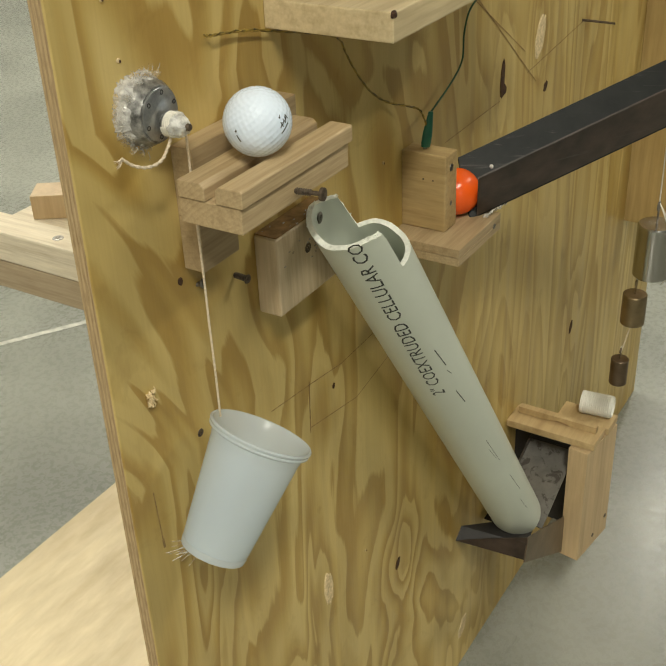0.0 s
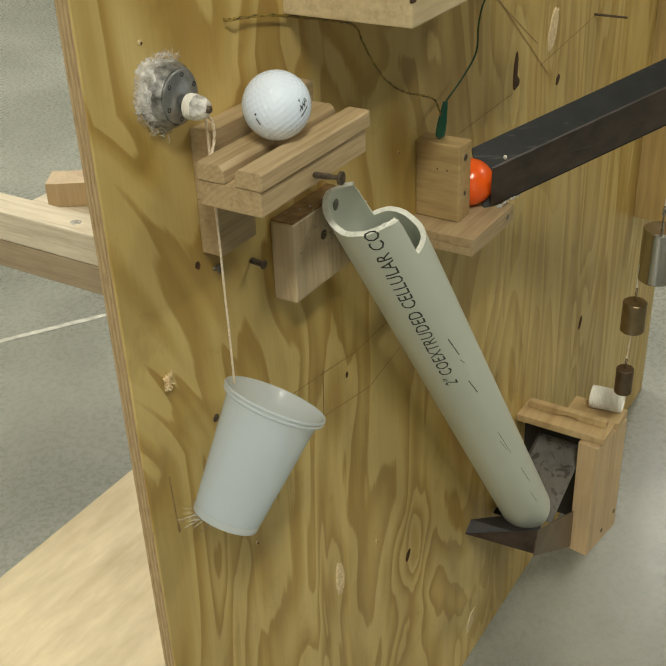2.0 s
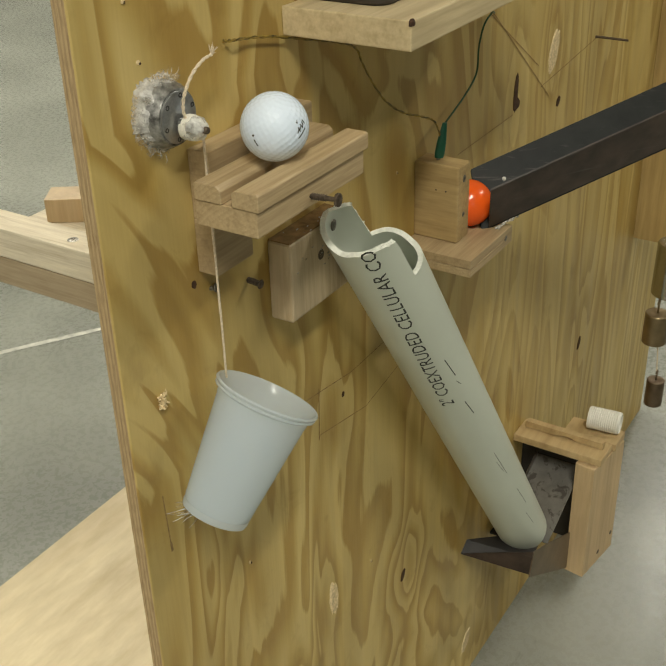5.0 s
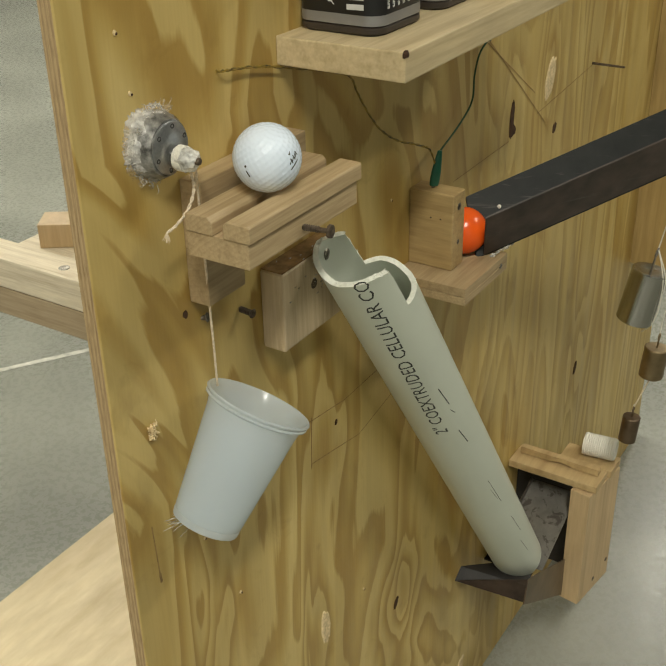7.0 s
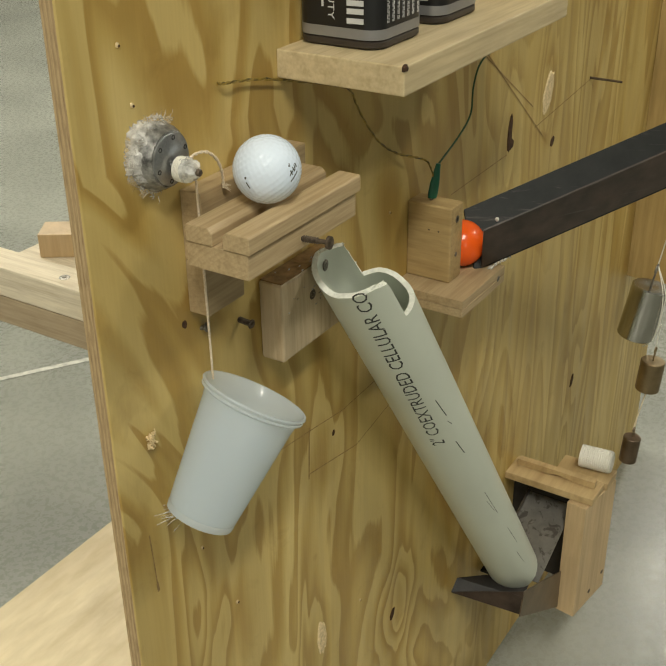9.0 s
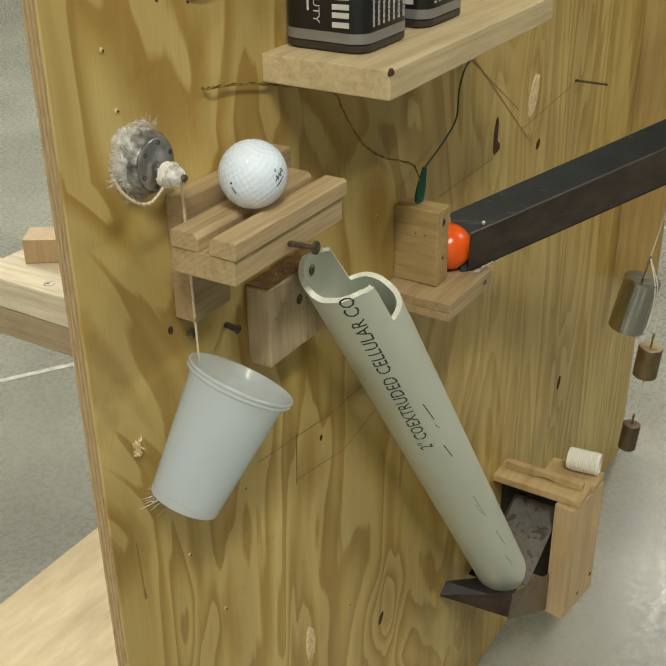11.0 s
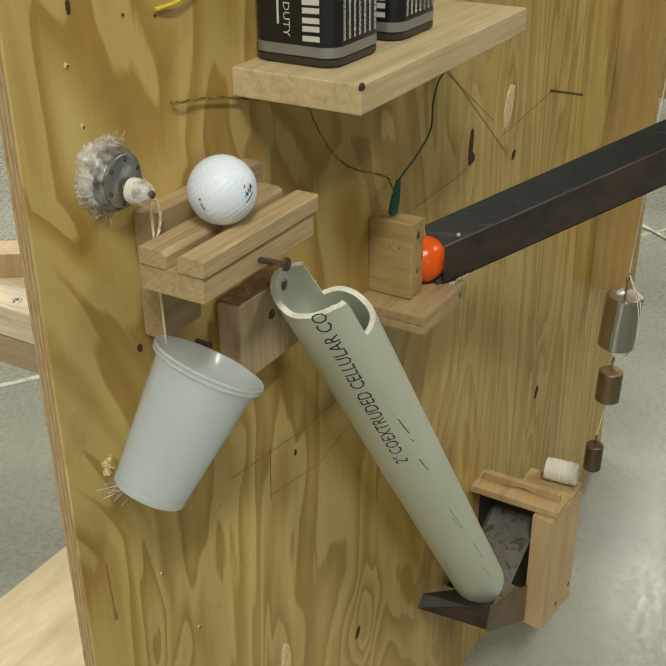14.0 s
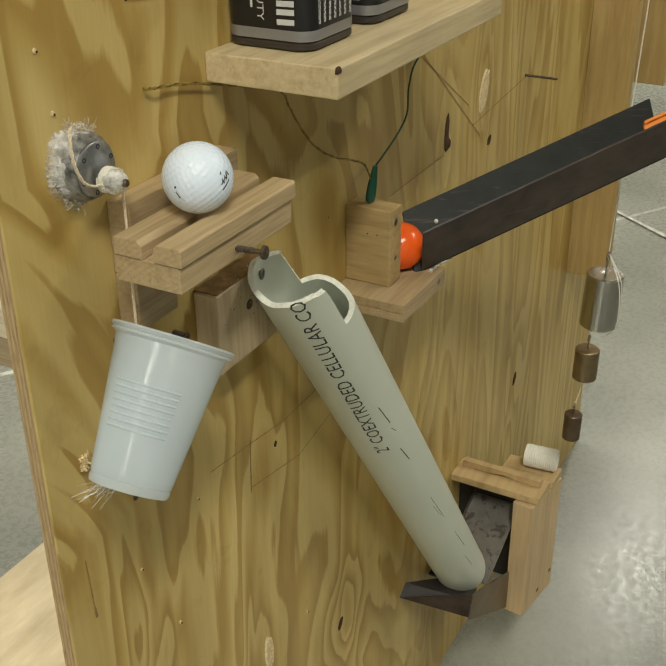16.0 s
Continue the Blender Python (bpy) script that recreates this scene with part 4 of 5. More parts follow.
def battery():
    b = empty("lantern_battery")
    S, H, C = 0.0325, 0.105, 0.012
    def sleeve(z0, z1, grow, bev=0.0):
        bm = bmesh.new()
        prof = []
        for qx, qy, a0 in ((1, 1, 0), (-1, 1, 90), (-1, -1, 180), (1, -1, 270)):
            for k in range(7):
                a = radians(a0 + 15 * k)
                prof.append((qx * (S - C) + (C + grow) * math.cos(a), qy * (S - C) + (C + grow) * math.sin(a)))
        rows_z = [(z0, -bev), (z0 + bev, 0), (z1 - bev, 0), (z1, -bev)] if bev else [(z0, 0), (z1, 0)]
        rr = []
        for z, g in rows_z:
            k = 1 + g / S
            rr.append([bm.verts.new((x * k, y * k, z)) for x, y in prof])
        n = len(prof)
        for a, c in zip(rr, rr[1:]):
            for i in range(n):
                bm.faces.new((a[i], a[(i + 1) % n], c[(i + 1) % n], c[i]))
        bm.faces.new(rr[0][::-1])
        bm.faces.new(rr[-1])
        bmesh.ops.recalc_face_normals(bm, faces=bm.faces[:])
        return bm
    case = part("case", sleeve(0.009, H, 0.0), M_BATTERY, b, smooth=True)
    part("foot", sleeve(0.0, 0.0072, 0.0, 0.002), M_BROWNCAP, b, "dark plastic foot", smooth=True)
    part("silver_band", sleeve(0.0068, 0.0135, 0.00025), M_SILVER, case, "printed silver band", smooth=True)
    rnd = random.Random(21)
    f = -S - 0.0002
    # brand lettering as plain shapes, upright word, and rows of small print
    for k in range(5):
        z = 0.017 + k * 0.0115
        bm = bmesh.new()
        for lo, hi in ((0, 0.0042), (0.0062, 0.0104)):
            prof = [(-0.0215, z + lo), (-0.0215, z + lo + 0.0036), (-0.0085, z + hi - 0.001), (-0.0085, z + hi - 0.0046)]
            vs = [bm.verts.new((f - 0.0002, y, zz)) for y, zz in prof]
            bm.faces.new(vs)
        bmesh.ops.solidify(bm, geom=bm.faces[:], thickness=0.0001)
        part("printed_shape", bm, M_PRINT, case)
    bent_text("HEAVY DUTY", 0.050, 0.005, lambda u, v: Vector((f - 0.0002, 0.006 - v, 0.0685 - u)), case, M_PRINT)
    part("printed_shape", box(f - 0.0002, f + 0.0001, 0.0095, 0.011, 0.026, 0.052), M_PRINT, case)
    pb = bmesh.new()
    for col in range(7):
        for w in range(2):
            u, z = -0.021 + col * 0.0068 + w * 0.0016, 0.017
            while z < 0.075:
                ln = rnd.uniform(0.0012, 0.004)
                join(pb, box(u, u + 0.0007, f - 0.0001, f + 0.0001, z, z + ln))
                z += ln + 0.0008
    pr = part("small_print", pb, M_PRINT, case)
    tagged(pr, "rows of tiny unreadable white print", kind="stuff")
    tagged(b, "black square lantern battery with a silver band on the shelf", "battery", "batteries on the shelf")
    return b


BATTERY = battery()
BATTERY.matrix_basis = pose(0.2475, -0.0335, 0.9575)
SECOND = copy_thing(BATTERY, pose(0.337, -0.0335, 0.9575))


# ---- wires ----
def wires():
    w = empty("twisted_wire")
    path = spline([(0.1275, 0.001, 0.949), (0.129, -0.005, 0.9495), (0.1487, -0.004, 0.9466), (0.176, -0.004, 0.9412), (0.215, -0.004, 0.9305), (0.247, -0.004, 0.9215), (0.2788, -0.004, 0.9098), (0.2906, -0.004, 0.8939),
                   (0.306, -0.004, 0.8747), (0.3258, -0.004, 0.8552), (0.354, -0.004, 0.838), (0.381, -0.009, 0.827), (0.389, -0.016, 0.821), (0.396, -0.0195, 0.802)], 12)
    for k in range(2):
        pts = []
        for i, p in enumerate(path):
            a = i * 0.75 + math.pi * k
            pts.append(p + Vector((0.2 * math.cos(a), -0.5 * math.cos(a), math.sin(a))) * 0.0006)
        part("strand", tube(pts, 0.0006, 6), (M_WIRE, M_WIRE_YELLOW)[k], w, smooth=True)
    tagged(w, "twisted black and yellow wire pair on the plywood", "wire")
    yl = part("yellow_lead", tube(spline([(0.119, -0.001, 1.0065), (0.126, -0.003, 1.0075), (0.136, -0.004, 1.0085), (0.150, -0.004, 1.013), (0.165, -0.001, 1.024)], 8), 0.0014, 8), M_YELLOW, smooth=True)
    tagged(yl, "short yellow insulated lead fixed high on the plywood", "wire")
    g = empty("clip_lead")
    lead = spline([(0.5363, -0.001, 0.881), (0.506, -0.012, 0.8885), (0.4897, -0.012, 0.8805), (0.4807, -0.012, 0.8634), (0.4735, -0.014, 0.842), (0.447, -0.016, 0.829), (0.400, -0.020, 0.8175)], 8)
    part("wire", tube(lead, 0.0009, 8), M_WIRE_GREEN, g, smooth=True)
    bm = bmesh.new()
    sleeve = [(0, 0.031, 0.0024), (0, 0.025, 0.0032), (0, 0.013, 0.0048), (0, 0.004, 0.005), (0, 0.0, 0.0044)]
    rings = [[bm.verts.new((math.cos(6.283 * k / 14) * r, math.sin(6.283 * k / 14) * r * 0.55, z)) for k in range(14)] for _, z, r in sleeve]
    for a, c in zip(rings, rings[1:]):
        for k in range(14):
            bm.faces.new((a[k], a[(k + 1) % 14], c[(k + 1) % 14], c[k]))
    bm.faces.new(rings[0])
    bm.faces.new(rings[-1])
    bmesh.ops.recalc_face_normals(bm, faces=bm.faces[:])
    part("sleeve", bm, M_GREEN, g, "green rubber clip sleeve", smooth=True, at=pose(0.394, -0.018, 0.788, 0, 10, -30))
    part("jaw", box(-0.0015, 0.0015, -0.001, 0.001, -0.006, 0.002, 0.0003), M_SCREW, g, at=pose(0.394, -0.018, 0.790, 0, 10, -30))
    tagged(g, "green crocodile clip lead clipped to the wood block", "wire")


M_YELLOW = plain("yellow tape", (0.62, 0.46, 0.03), 0.4, 0, 0.2, 90.0)
M_WIRE_YELLOW = plain("dull yellow wire", (0.30, 0.2, 0.03), 0.45, 0, 0.4, 160.0)
wires()


# ---- tray and catch box at the pipe's foot ----
def catch_box():
    bx = empty("catch_box")
    def plate(name, dims, m):
        part(name, box(*dims, 0.0007, seg=1), m, bx)
    SIDE = pose(0.655, -0.086, 0, 0, 0, -8)
    part("side_panel", oriented(box(0, 0.081, -0.026, 0, 0.14, 0.3145, 0.0008, seg=1), SIDE), M_PANELWOOD, bx)
    plate("lid", (0.660, 0.700, -0.1165, -0.0003, 0.3151, 0.3250), M_PLYBOX)
    plate("lid", (0.7005, 0.736, -0.121, -0.052, 0.3151, 0.3250), M_PLYBOX)
    strip = bmesh.new()
    n = 24
    under = [0.3256 + 0.0032 * max(0.0, math.sin((i / n - 0.38) / 0.3 * math.pi)) * (0.38 < i / n < 0.68) for i in range(n + 1)]
    rows = []
    for i in range(n + 1):
        y = -0.0075 - 0.1025 * i / n
        rows.append([strip.verts.new(q) for q in ((0.682, y, under[i]), (0.691, y, under[i]), (0.691, y, 0.3345), (0.682, y, 0.3345))])
    for a, c in zip(rows, rows[1:]):
        for k in range(4):
            strip.faces.new((a[k], a[(k + 1) % 4], c[(k + 1) % 4], c[k]))
    strip.faces.new(rows[0][::-1])
    strip.faces.new(rows[-1])
    bmesh.ops.recalc_face_normals(strip, faces=strip.faces[:])
    part("lid_strip", strip, M_PLYBOX, bx, "bowed thin strip on the lid")
    # End panel coloured black to give the shadow below the lid.
    plate("end_panel", (0.6935, 0.6995, -0.0855, -0.0003, 0.16, 0.3145), M_BLACK)
    for x, z in ((0.040, 0.157), (0.073, 0.168)):
        screw_head(SIDE @ pose(x, -0.026, z, 90, 0, 0), 0.0034, M_RUST, "screw", "", bx)
    tagged(bx, "small wooden catch box with a plywood lid on the panel", "box")
    # white ribbed cap on the lid
    cap = empty("ribbed_cap", pose(0.7235, -0.076, 0.3250))
    prof = [(0, 0), (0.0142, 0)]
    for k in range(14):
        z = 0.002 + k * 0.0026
        prof += [(0.0142, z), (0.0148, z + 0.0006), (0.0148, z + 0.0013), (0.0142, z + 0.0019)]
    prof += [(0.0138, 0.0395), (0.0122, 0.0405), (0.0115, 0.0395), (0.0115, 0.03), (0, 0.03)]
    part("body", oriented(lathe(prof, 48), pose(0, 0, 0.0148, 90, 0, 6)), M_WHITE, cap, smooth=True)
    tagged(cap, "white ribbed plastic cap lying on the box lid", "cap")
    tr = empty("steel_tray")
    def sheet(name, pts, m, thick=0.0016, label=""):
        bm = bmesh.new()
        bm.faces.new([bm.verts.new(p) for p in pts])
        bmesh.ops.recalc_face_normals(bm, faces=bm.faces[:])
        bmesh.ops.solidify(bm, geom=bm.faces[:], thickness=thick)
        bmesh.ops.recalc_face_normals(bm, faces=bm.faces[:])
        part(name, bm, m, tr, label)

    SLOPE = pose(0.585, 0, 0.2345, 0, -24, 0)
    part("floor_plate", oriented(box(0, 0.117, -0.084, -0.022, 0, 0.0015), SLOPE), M_STAINED, tr, "stained grey steel floor")
    part("lip", oriented(box(0, 0.117, -0.0236, -0.0222, 0.0018, 0.008), SLOPE), M_SCREW, tr, "bright bent lip")
    # The back is black too, its shade put into the colour.
    part("back_trough", box(0.60, 0.693, -0.0205, -0.0005, 0.205, 0.207), M_BLACK, tr)
    # Black sheet put where the tray's inside lies in shadow.
    sheet("inner_shade", [(0.5127, -0.0012, 0.238), (0.528, -0.0012, 0.2485), (0.562, -0.042, 0.2485), (0.60, -0.075, 0.246), (0.545, -0.080, 0.240)], M_BLACK)
    sheet("end_wall", [(0.5130, -0.0012, 0.2365), (0.520, -0.0885, 0.2375), (0.5225, -0.0885, 0.271)], M_STEEL_BROWN)
    sheet("front_wall", [(0.5165, -0.0876, 0.2375), (0.524, -0.0876, 0.270), (0.5726, -0.0876, 0.2470), (0.6535, -0.0876, 0.205), (0.6535, -0.0876, 0.145)], M_TRAYSIDE)
    screw_head(pose(0.553, 0, 0.218, 90, 0, 0), 0.004, M_RUST, "screw", "", tr)
    tagged(tr, "dark steel tray catching the foot of the pipe", "tray")


M_PANELWOOD = wood("sawn pine panel", (0.61, 0.46, 0.27), (0.56, 0.41, 0.23), 30, 2, "z", 0.5, 3, 0.25)
M_PLYBOX = wood("thin plywood lid", (0.56, 0.42, 0.22), (0.49, 0.35, 0.175), 20, 2, "x", 0.55, 4, 0.5)
# Lighter brown carries the light falling on the tray's front wall.
M_TRAYSIDE = plain("lit brown tray steel", (0.15, 0.11, 0.07), 0.4, 0.2, 0.3, 30.0)
catch_box()


# ---- braces and panels round the sheet ----
def lumber():
    up = part("brace_stud", box(0.053, 0.0785, 0.0117, 1.3, 0.795, 0.818, 0.0012), M_STUD)
    tagged(up, "pale rough-sawn wooden stud bracing the plywood from behind", "stud", "bracing studs")
    screw_head(pose(0.064, 0.093, 0.818), 0.0042, M_SCREW, "screw", "", up)
    lo = part("brace_stud", box(0.0535, 0.0785, 0.0117, 1.3, 0.7725, 0.7947, 0.0012), M_STUD_SIDE)
    tagged(lo, "grey-brown wooden stud under the upper brace", "stud", "bracing studs")
    far = part("wood_offcut", box(0, 0.12, 0, 0.03, 0, 0.0215, 0.0008), M_PANELWOOD, at=pose(0.181, 0.25, 0.7515, 0, 0, -57))
    tagged(far, "brown wood offcut lying on the cross rail", "offcut")
    cr = part("cross_rail", box(0.16, 1.2, 0.14, 0.276, 0.714, 0.7513, 0.001), M_STUD)
    tagged(cr, "pale wooden cross rail behind the plywood", "rail")
    post = part("rear_post", box(1.1, 1.19, 0.0117, 0.276, 0.018, 0.714, 0.002), M_STUD_SIDE)
    tagged(post, "wooden post standing on the base behind the plywood", "post")
    fin = part("side_plank", box(1.095, 1.115, -0.062, -0.0003, 0.425, 1.3, 0.001), M_PANEL)
    tagged(fin, "brown wooden plank standing out from the plywood", "plank")
    hp = part("hanging_panel", box(1.25, 1.262, -0.075, -0.0003, 0.685, 1.3, 0.001), M_PANEL)
    tagged(hp, "brown wooden panel fixed beyond the side plank", "panel")
    sp = part("long_nail", tube([(0.833, 0.004, 0.791), (0.834, -0.039, 0.7905)], 0.0016, 8, None, 0.0013), M_RUST)
    tagged(sp, "long thin brown nail standing out of the plywood", "nail")


lumber()


# ---- hooked weights ----
def weight(name, r, h, m, label, cord_up, loops):
    """A turned weight, its origin in the middle of the body."""
    w = empty(name)
    e = r * 0.07
    part("body", lathe([(0, -h / 2), (r - e, -h / 2), (r, -h / 2 + e), (r, h / 2 - e), (r - e, h / 2), (r * 0.2, h / 2), (0, h / 2 - 0.0005)], 48), m, w, smooth=True)
    hk = spline([(0, 0, h / 2 - 0.001), (0, 0, h / 2 + r * 0.5), (0.0006, 0, h / 2 + r * 0.75), (r * 0.2, 0, h / 2 + r * 1.05), (0, 0, h / 2 + r * 1.25), (-r * 0.2, 0, h / 2 + r * 1.1), (-r * 0.22, 0, h / 2 + r * 0.85)], 5)
    part("hook", tube(hk, max(0.0011, r * 0.055), 8), M_SCREW if m is M_CHROME else m, w, smooth=True)
    top = h / 2 + r * 1.2
    pts = [(0, 0, top), (0.002, 0.001, top + cord_up * 0.4), (0, 0, top + cord_up)]
    part("cord", tube(spline(pts, 6), 0.0007, 6), M_CORD_WHITE, w, smooth=True)
    if loops:
        b2 = tube(spline([(0.001, 0, top), (-r * 0.5, -r * 0.8, h / 2), (-r * 0.35, -r * 1.03, h * 0.1), (-r * 0.15, -r * 1.03, -h * 0.4), (r * 0.1, -r * 0.6, -h / 2 - r * 0.5)], 6), 0.0006, 6)
        part("cord", b2, M_CORD_WHITE, w, smooth=True)
        b2 = tube(spline([(0.001, 0, top), (-r * 0.35, -r * 0.9, h / 2), (-r * 0.1, -r * 1.03, h * 0.1), (r * 0.2, -r * 1.03, -h * 0.35), (r * 0.5, -r * 0.7, -h / 2 - r * 0.4)], 6), 0.0006, 6)
        part("cord", b2, M_CORD_WHITE, w, smooth=True)
    return tagged(w, label, "weight", "hooked weights")


LARGE = weight("hooked_weight", 0.0203, 0.063, M_CHROME, "large shiny steel hooked weight hanging on cord", 0.5, True)
MIDDLE = weight("hooked_weight", 0.0137, 0.038, M_BRASS_WORN, "middle-sized dull brass hooked weight on a cord", 0.03, False)
SMALL = weight("hooked_weight", 0.0103, 0.0335, M_BRASS, "small dark brass hooked weight on a cord", 0.004, False)


# ---- plastic cup on its cord ----
def cup():
    c = empty("plastic_cup")
    R, RB, H, T = 0.0364, 0.0238, 0.0925, 0.0007
    def rad(z):
        return RB + (R - 0.0025 - RB) * (z + H) / H
    outer = [(0, -H + 0.003), (RB - 0.004, -H + 0.003), (RB - 0.0025, -H), (RB, -H), (RB + 0.0006, -H + 0.003), (RB + 0.0001, -H + 0.005)]
    z = -H + 0.006
    while z < -0.014:
        outer.append((rad(z), z))
        z += 0.004
    outer += [(rad(-0.012), -0.012), (rad(-0.010) + 0.0004, -0.0095), (rad(-0.006) + 0.0004, -0.006), (R - 0.0012, -0.0048), (R + 0.0004, -0.0044), (R + 0.0006, -0.0036), (R - 0.0004, -0.0028), (R + 0.0006, -0.0020), (R + 0.0013, -0.0006), (R + 0.0006, 0.0006), (R - 0.0006, 0.0004), (R - 0.0016, -0.0015)]
    inner = [(rad(z) - T, z) for z in (-0.006, -0.012, -0.03, -0.05, -0.07)] + [(RB - T, -H + 0.0045), (0, -H + 0.004)]
    wall = part("wall", lathe(outer + inner, 64), M_CUP, c, smooth=True)
    for k in range(8):
        zz = -0.031 - k * 0.0038
        bm = bmesh.new()
        n = 14
        pts = []
        for i in range(n + 1):
            a = radians(RIB_SIDE - 38 + 76 * i / n)
            r = rad(zz) + 0.0002
            pts.append((r * math.cos(a), r * math.sin(a), zz))
        tube(pts, 0.00085, 8, bm)
        part("grip_rib", bm, M_CUP, wall, smooth=True)
    tagged(c, "frosted white plastic cup hanging tilted on a cord", "cup")
    return c


RIB_SIDE = 265
CUP = cup()


def cup_tuft():
    """Frayed cord and glue under the cup's low corner."""
    rnd = random.Random(17)
    bm = bmesh.new()
    for i in range(46):
        p = Vector((-0.009 + rnd.uniform(-0.006, 0.005), rnd.uniform(-0.006, 0.006), -0.0905))
        long = 1.0 if i % 3 else 1.8
        q = p + Vector((-rnd.uniform(0.001, 0.011) * long, rnd.uniform(-0.005, 0.005), -rnd.uniform(0.004, 0.0115) * long))
        tube([p, (p + q) / 2 + Vector((rnd.uniform(-0.002, 0.002), rnd.uniform(-0.002, 0.002), -0.001)), q], 0.00045, 5, bm, 0.0002)
    return tagged(part("frayed_cord", bm, M_GLUE_CLEAR), "frayed pale cord tuft knotted under the cup", "cord")


TUFT = cup_tuft()


def cord_piece(length):
    ob = part("lifting_cord", tube([(0, 0, 0), (0.0002, 0, length * 0.5), (0, 0, length)], 0.0008, 8), M_CORD, smooth=True)
    return tagged(ob, "thin cotton lifting cord running up to the drum", "cord")


TOP_CORD = cord_piece(0.084)
MID_CORD = cord_piece(0.084)
LOW_CORD = cord_piece(0.084)
TIE_CORD = cord_piece(0.056)
tagged(TIE_CORD, "thin cord tying the small weight below the middle one", "cord")


# ---- motion ----
CUP_ROWS = [
    (0, pose(0.0840, -0.0499, 0.6910, -23.7, 18.8, -68.9)),
    (0.5, pose(0.0872, -0.0472, 0.6903, -23.7, 18.4, -68.7)),
    (1, pose(0.0948, -0.0420, 0.6883, -23.7, 18.2, -68.4)),
    (1.5, pose(0.0928, -0.0435, 0.6953, -23.8, 19.1, -69.1)),
    (2, pose(0.0846, -0.0495, 0.7058, -23.6, 19.0, -68.8)),
    (2.5, pose(0.0881, -0.0466, 0.7062, -23.4, 19.1, -68.8)),
    (3, pose(0.0895, -0.0452, 0.7075, -23.5, 19.0, -68.6)),
    (3.5, pose(0.0849, -0.0485, 0.7137, -23.4, 19.0, -68.6)),
    (4, pose(0.0862, -0.0473, 0.7159, -23.2, 19.2, -68.6)),
    (6.5, pose(0.0901, -0.0457, 0.7354, -22.0, 19.0, -68.1)),
    (7, pose(0.0941, -0.0429, 0.7365, -21.8, 18.9, -68.0)),
    (7.5, pose(0.0915, -0.0445, 0.7420, -21.6, 19.1, -68.0)),
    (8, pose(0.0904, -0.0445, 0.7456, -21.4, 18.6, -67.6)),
    (10.5, pose(0.0884, -0.0471, 0.7672, -21.0, 19.4, -68.5)),
    (11, pose(0.0890, -0.0464, 0.7718, -21.1, 19.1, -68.8)),
    (11.5, pose(0.0892, -0.0467, 0.7770, -21.1, 19.2, -69.0)),
    (12, pose(0.0903, -0.0473, 0.7815, -21.2, 19.0, -69.3)),
    (12.5, pose(0.0884, -0.0487, 0.7879, -21.1, 18.8, -69.3)),
    (13, pose(0.0867, -0.0492, 0.7919, -21.2, 19.5, -70.0)),
    (13.5, pose(0.0821, -0.0524, 0.7983, -21.0, 19.1, -69.7)),
    (14, pose(0.0805, -0.0533, 0.8026, -21.0, 19.8, -70.2)),
    (14.5, pose(0.0806, -0.0496, 0.8026, -21.4, 20.6, -71.3)),
    (15, pose(0.0792, -0.0481, 0.8050, -24.5, 19.7, -71.7)),
    (15.5, pose(0.0746, -0.0509, 0.8127, -28.6, 15.3, -69.2)),
    (16, pose(0.0660, -0.0553, 0.8223, -33.2, 13.1, -68.1)),
]
def hung(x, y, z, lean):
    """A hanging weight leaning by so many degrees as it swings."""
    return Matrix.Translation((x, y, z)) @ Matrix.Rotation(radians(lean), 4, Vector((0.83, 0.555, 0)))


# place of each weight's middle and its lean towards the open side
LARGE_WEIGHT_ROWS = [
    (0, hung(0.6845, -0.1523, 0.5900, 0.0)),
    (0.5, hung(0.6898, -0.1601, 0.5840, 0.0)),
    (1, hung(0.6743, -0.1370, 0.5877, 6.0)),
    (1.5, hung(0.6821, -0.1487, 0.5916, 8.0)),
    (2, hung(0.6815, -0.1477, 0.5772, 0.0)),
    (2.5, hung(0.6847, -0.1526, 0.5895, 0.0)),
    (3, hung(0.6797, -0.1450, 0.5800, 5.0)),
    (3.5, hung(0.6745, -0.1372, 0.5907, 3.0)),
    (4, hung(0.6911, -0.1621, 0.5840, 0.0)),
    (6.5, hung(0.6832, -0.1503, 0.5894, 8.0)),
    (7, hung(0.6740, -0.1365, 0.5881, 11.0)),
    (7.5, hung(0.6813, -0.1474, 0.5994, 9.0)),
    (8, hung(0.6759, -0.1393, 0.5846, 10.0)),
    (10.5, hung(0.6780, -0.1425, 0.5872, 10.0)),
    (11, hung(0.6789, -0.1438, 0.5966, 11.0)),
    (11.5, hung(0.6832, -0.1503, 0.5845, 6.0)),
    (12, hung(0.6787, -0.1436, 0.5840, 5.0)),
    (12.5, hung(0.6910, -0.1620, 0.5891, 1.0)),
    (13, hung(0.6808, -0.1467, 0.5821, 2.0)),
    (13.5, hung(0.6876, -0.1569, 0.5941, 0.0)),
    (14, hung(0.6856, -0.1539, 0.5881, 3.0)),
    (14.5, hung(0.6775, -0.1418, 0.5966, 2.0)),
    (15, hung(0.6884, -0.1581, 0.5943, 3.0)),
    (15.5, hung(0.6771, -0.1412, 0.5890, 2.0)),
    (16, hung(0.6871, -0.1562, 0.5953, 2.0)),
]
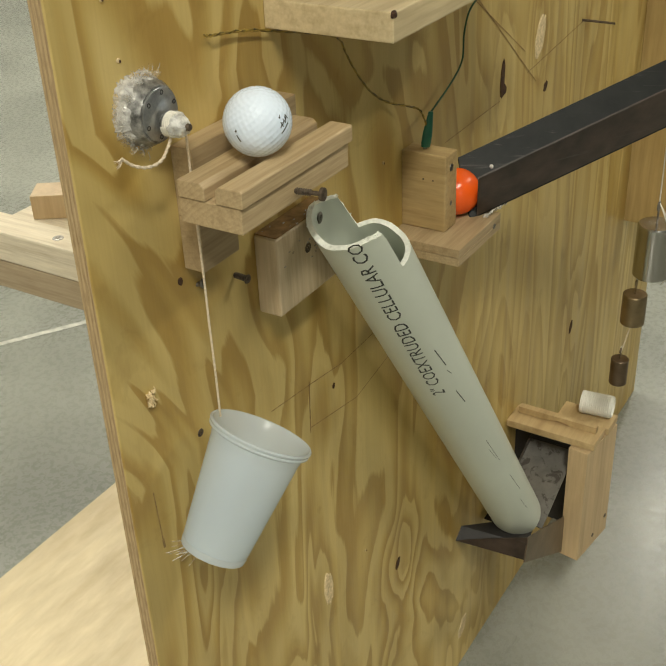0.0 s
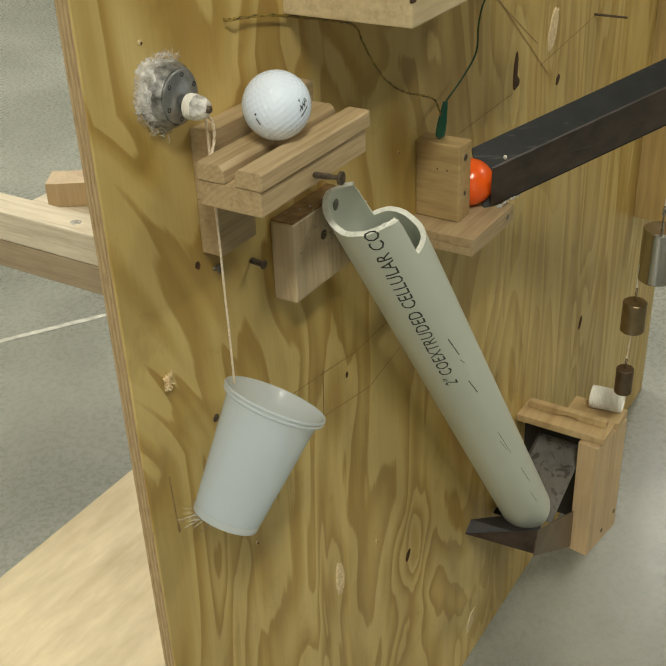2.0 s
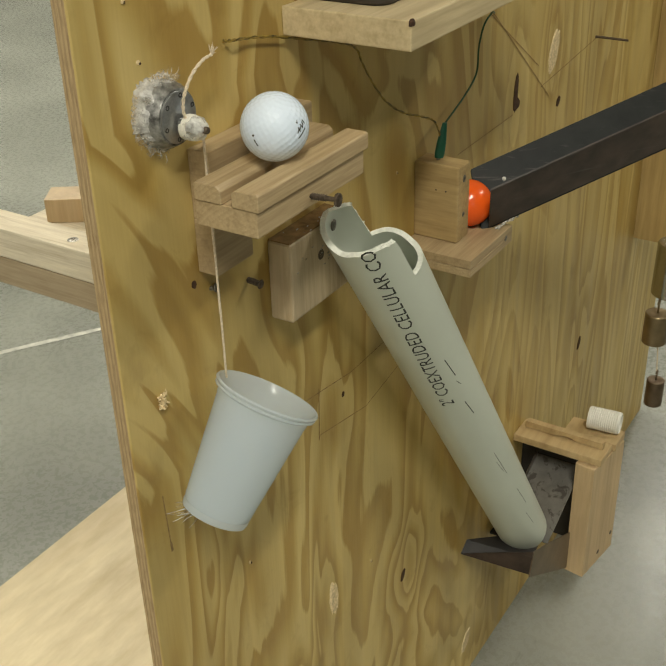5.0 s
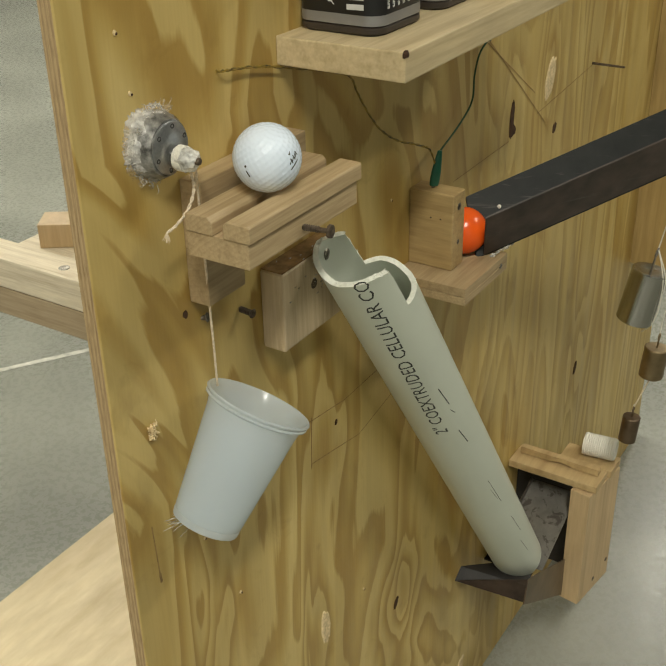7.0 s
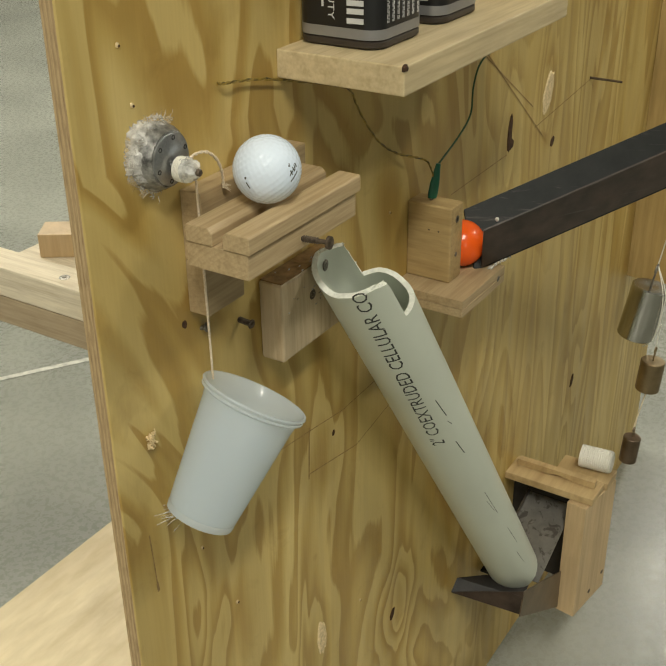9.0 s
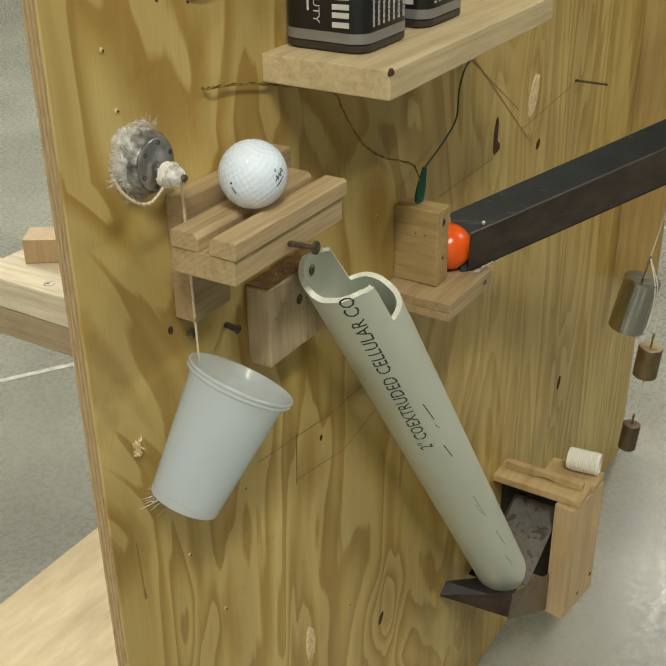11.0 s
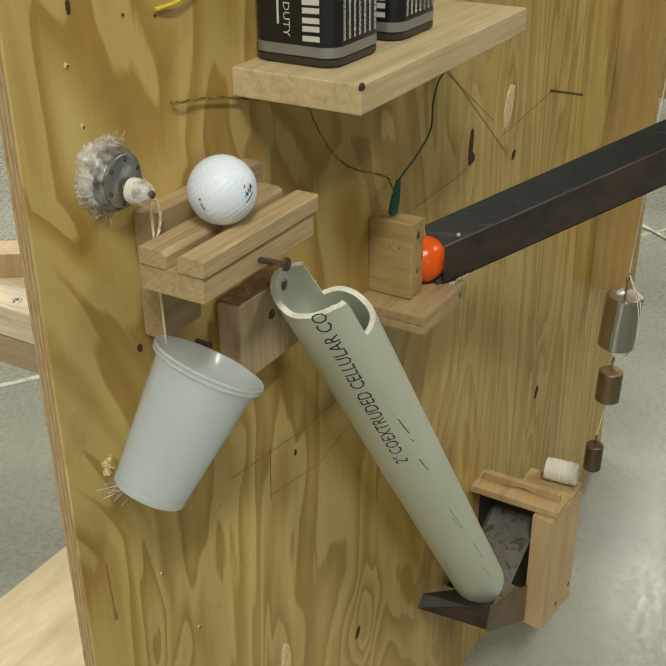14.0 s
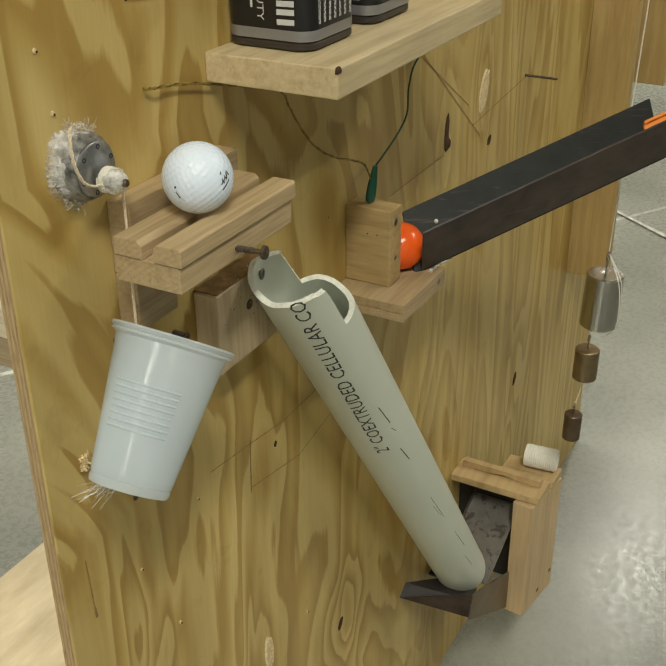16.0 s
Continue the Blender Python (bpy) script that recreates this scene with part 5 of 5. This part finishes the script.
MIDDLE_WEIGHT_ROWS = [
    (0, hung(0.6763, -0.1401, 0.5166, 0.0)),
    (0.5, hung(0.6754, -0.1386, 0.5148, 0.0)),
    (1, hung(0.6776, -0.1419, 0.5251, 2.4)),
    (1.5, hung(0.6952, -0.1683, 0.5100, 3.2)),
    (2, hung(0.6703, -0.1311, 0.4988, 0.0)),
    (2.5, hung(0.6714, -0.1326, 0.5340, 0.0)),
    (3, hung(0.6973, -0.1714, 0.5004, 2.0)),
    (3.5, hung(0.6813, -0.1475, 0.5045, 1.2)),
    (4, hung(0.6774, -0.1417, 0.5118, 0.0)),
    (6.5, hung(0.6985, -0.1732, 0.5077, 3.2)),
    (7, hung(0.6870, -0.1560, 0.5021, 4.4)),
    (7.5, hung(0.6975, -0.1716, 0.5219, 3.6)),
    (8, hung(0.6928, -0.1647, 0.5097, 4.0)),
    (10.5, hung(0.6854, -0.1535, 0.4996, 4.0)),
    (11, hung(0.6924, -0.1640, 0.5222, 4.4)),
    (11.5, hung(0.6892, -0.1592, 0.5229, 2.4)),
    (12, hung(0.6684, -0.1281, 0.5303, 2.0)),
    (12.5, hung(0.6761, -0.1397, 0.5264, 0.4)),
    (13, hung(0.6657, -0.1241, 0.5098, 0.8)),
    (13.5, hung(0.6782, -0.1428, 0.5175, 0.0)),
    (14, hung(0.6839, -0.1513, 0.5048, 1.2)),
    (14.5, hung(0.6777, -0.1421, 0.5108, 0.8)),
    (15, hung(0.6898, -0.1602, 0.5098, 1.2)),
    (15.5, hung(0.6757, -0.1391, 0.5027, 0.8)),
    (16, hung(0.6820, -0.1485, 0.5147, 0.8)),
]
SMALL_WEIGHT_ROWS = [
    (0, hung(0.6714, -0.1326, 0.4330, 0.0)),
    (0.5, hung(0.6827, -0.1496, 0.4276, 0.0)),
    (1, hung(0.6825, -0.1492, 0.4250, 2.4)),
    (1.5, hung(0.6918, -0.1632, 0.4169, 3.2)),
    (2, hung(0.6691, -0.1292, 0.4114, 0.0)),
    (2.5, hung(0.6793, -0.1444, 0.4413, 0.0)),
    (3, hung(0.6954, -0.1686, 0.4061, 2.0)),
    (3.5, hung(0.6728, -0.1348, 0.4144, 1.2)),
    (4, hung(0.6813, -0.1475, 0.4261, 0.0)),
    (6.5, hung(0.6922, -0.1637, 0.4144, 3.2)),
    (7, hung(0.6772, -0.1413, 0.4114, 4.4)),
    (7.5, hung(0.6916, -0.1629, 0.4247, 3.6)),
    (8, hung(0.6875, -0.1568, 0.4089, 4.0)),
    (10.5, hung(0.6789, -0.1438, 0.3979, 4.0)),
    (11, hung(0.6873, -0.1565, 0.4214, 4.4)),
    (11.5, hung(0.6912, -0.1623, 0.4199, 2.4)),
    (12, hung(0.6760, -0.1395, 0.4322, 2.0)),
    (12.5, hung(0.6840, -0.1515, 0.4361, 0.4)),
    (13, hung(0.6669, -0.1259, 0.4209, 0.8)),
    (13.5, hung(0.6765, -0.1403, 0.4331, 0.0)),
    (14, hung(0.6796, -0.1449, 0.4073, 1.2)),
    (14.5, hung(0.6731, -0.1351, 0.4242, 0.8)),
    (15, hung(0.6835, -0.1508, 0.4193, 1.2)),
    (15.5, hung(0.6695, -0.1298, 0.4163, 0.8)),
    (16, hung(0.6777, -0.1420, 0.4306, 0.8)),
]


def motions():
    spin = [(0, 180), (14.4, 180), (14.5, 178), (15, 108), (15.5, 26), (16, 0)]
    def tilted(t, m):
        return m @ pose(0, 0, 0, 0, float(np.interp(t, (0, 10.5, 14, 15.5, 16), (3.2, 4.6, 4.2, 2.8, 2.0))), 0)

    walk(CUP, [(t, tilted(t, m) @ pose(0, 0, 0, 0, 0, float(np.interp(t, [a for a, _ in spin], [b for _, b in spin])))) for t, m in CUP_ROWS])
    walk(TUFT, [(t, tilted(t, m)) for t, m in CUP_ROWS])
    walk(LARGE, LARGE_WEIGHT_ROWS)
    walk(MIDDLE, MIDDLE_WEIGHT_ROWS)
    walk(SMALL, SMALL_WEIGHT_ROWS)
    tie = []
    for (t, a), (_, b) in zip(SMALL_WEIGHT_ROWS, MIDDLE_WEIGHT_ROWS):
        foot = a.translation + Vector((0, 0, 0.0235))
        head = b.translation - Vector((0, 0, 0.019))
        tie.append((t, look(foot, foot + foot - head)))
    walk(TIE_CORD, tie)
    top, mid, low = [], [], []
    drum = Vector((0.0757, -0.0205, 0.917))
    for t, m in CUP_ROWS:
        turn = radians(float(np.interp(t, (0, 14, 16), (162, 162, 142))))
        rim = m @ Vector((0.033 * math.cos(turn), 0.033 * math.sin(turn), -0.001))
        way = drum - rim
        top.append((t, look(drum, drum + way)))
        low.append((t, look(rim, rim - way)))
        base = rim + way.normalized() * (way.length - 0.084) / 2
        mid.append((t, look(base, base - way)))
    walk(TOP_CORD, top)
    walk(LOW_CORD, low)
    walk(MID_CORD, mid)
    turns = [(0, 180), (0.5, 202), (1, 238), (1.5, 260), (2, 266), (2.5, 274), (3, 282), (3.5, 292), (4, 305), (4.6, 360), (5.2, 430), (5.8, 500), (6.3, 545), (6.5, 558), (7, 598), (7.5, 620), (8, 628),
             (8.6, 650), (9.2, 700), (9.8, 770), (10.3, 825), (10.5, 845), (11, 880), (11.5, 902), (12, 927), (12.5, 960), (13, 976), (13.5, 984), (14, 992), (14.4, 1010), (14.7, 1060), (14.9, 1130), (15, 1165), (15.2, 1158), (15.5, 1160), (15.8, 1165), (16, 1195)]
    walk(CORD_END, [(t, pose(0.0645, -0.0205, 0.9155, 0, -a, 0)) for t, a in turns])
    walk(DRUM, [(t / 2, pose(0.0645, -0.0185, 0.9155, 0, -(180 + 33 * t), 0)) for t in range(33)])


motions()
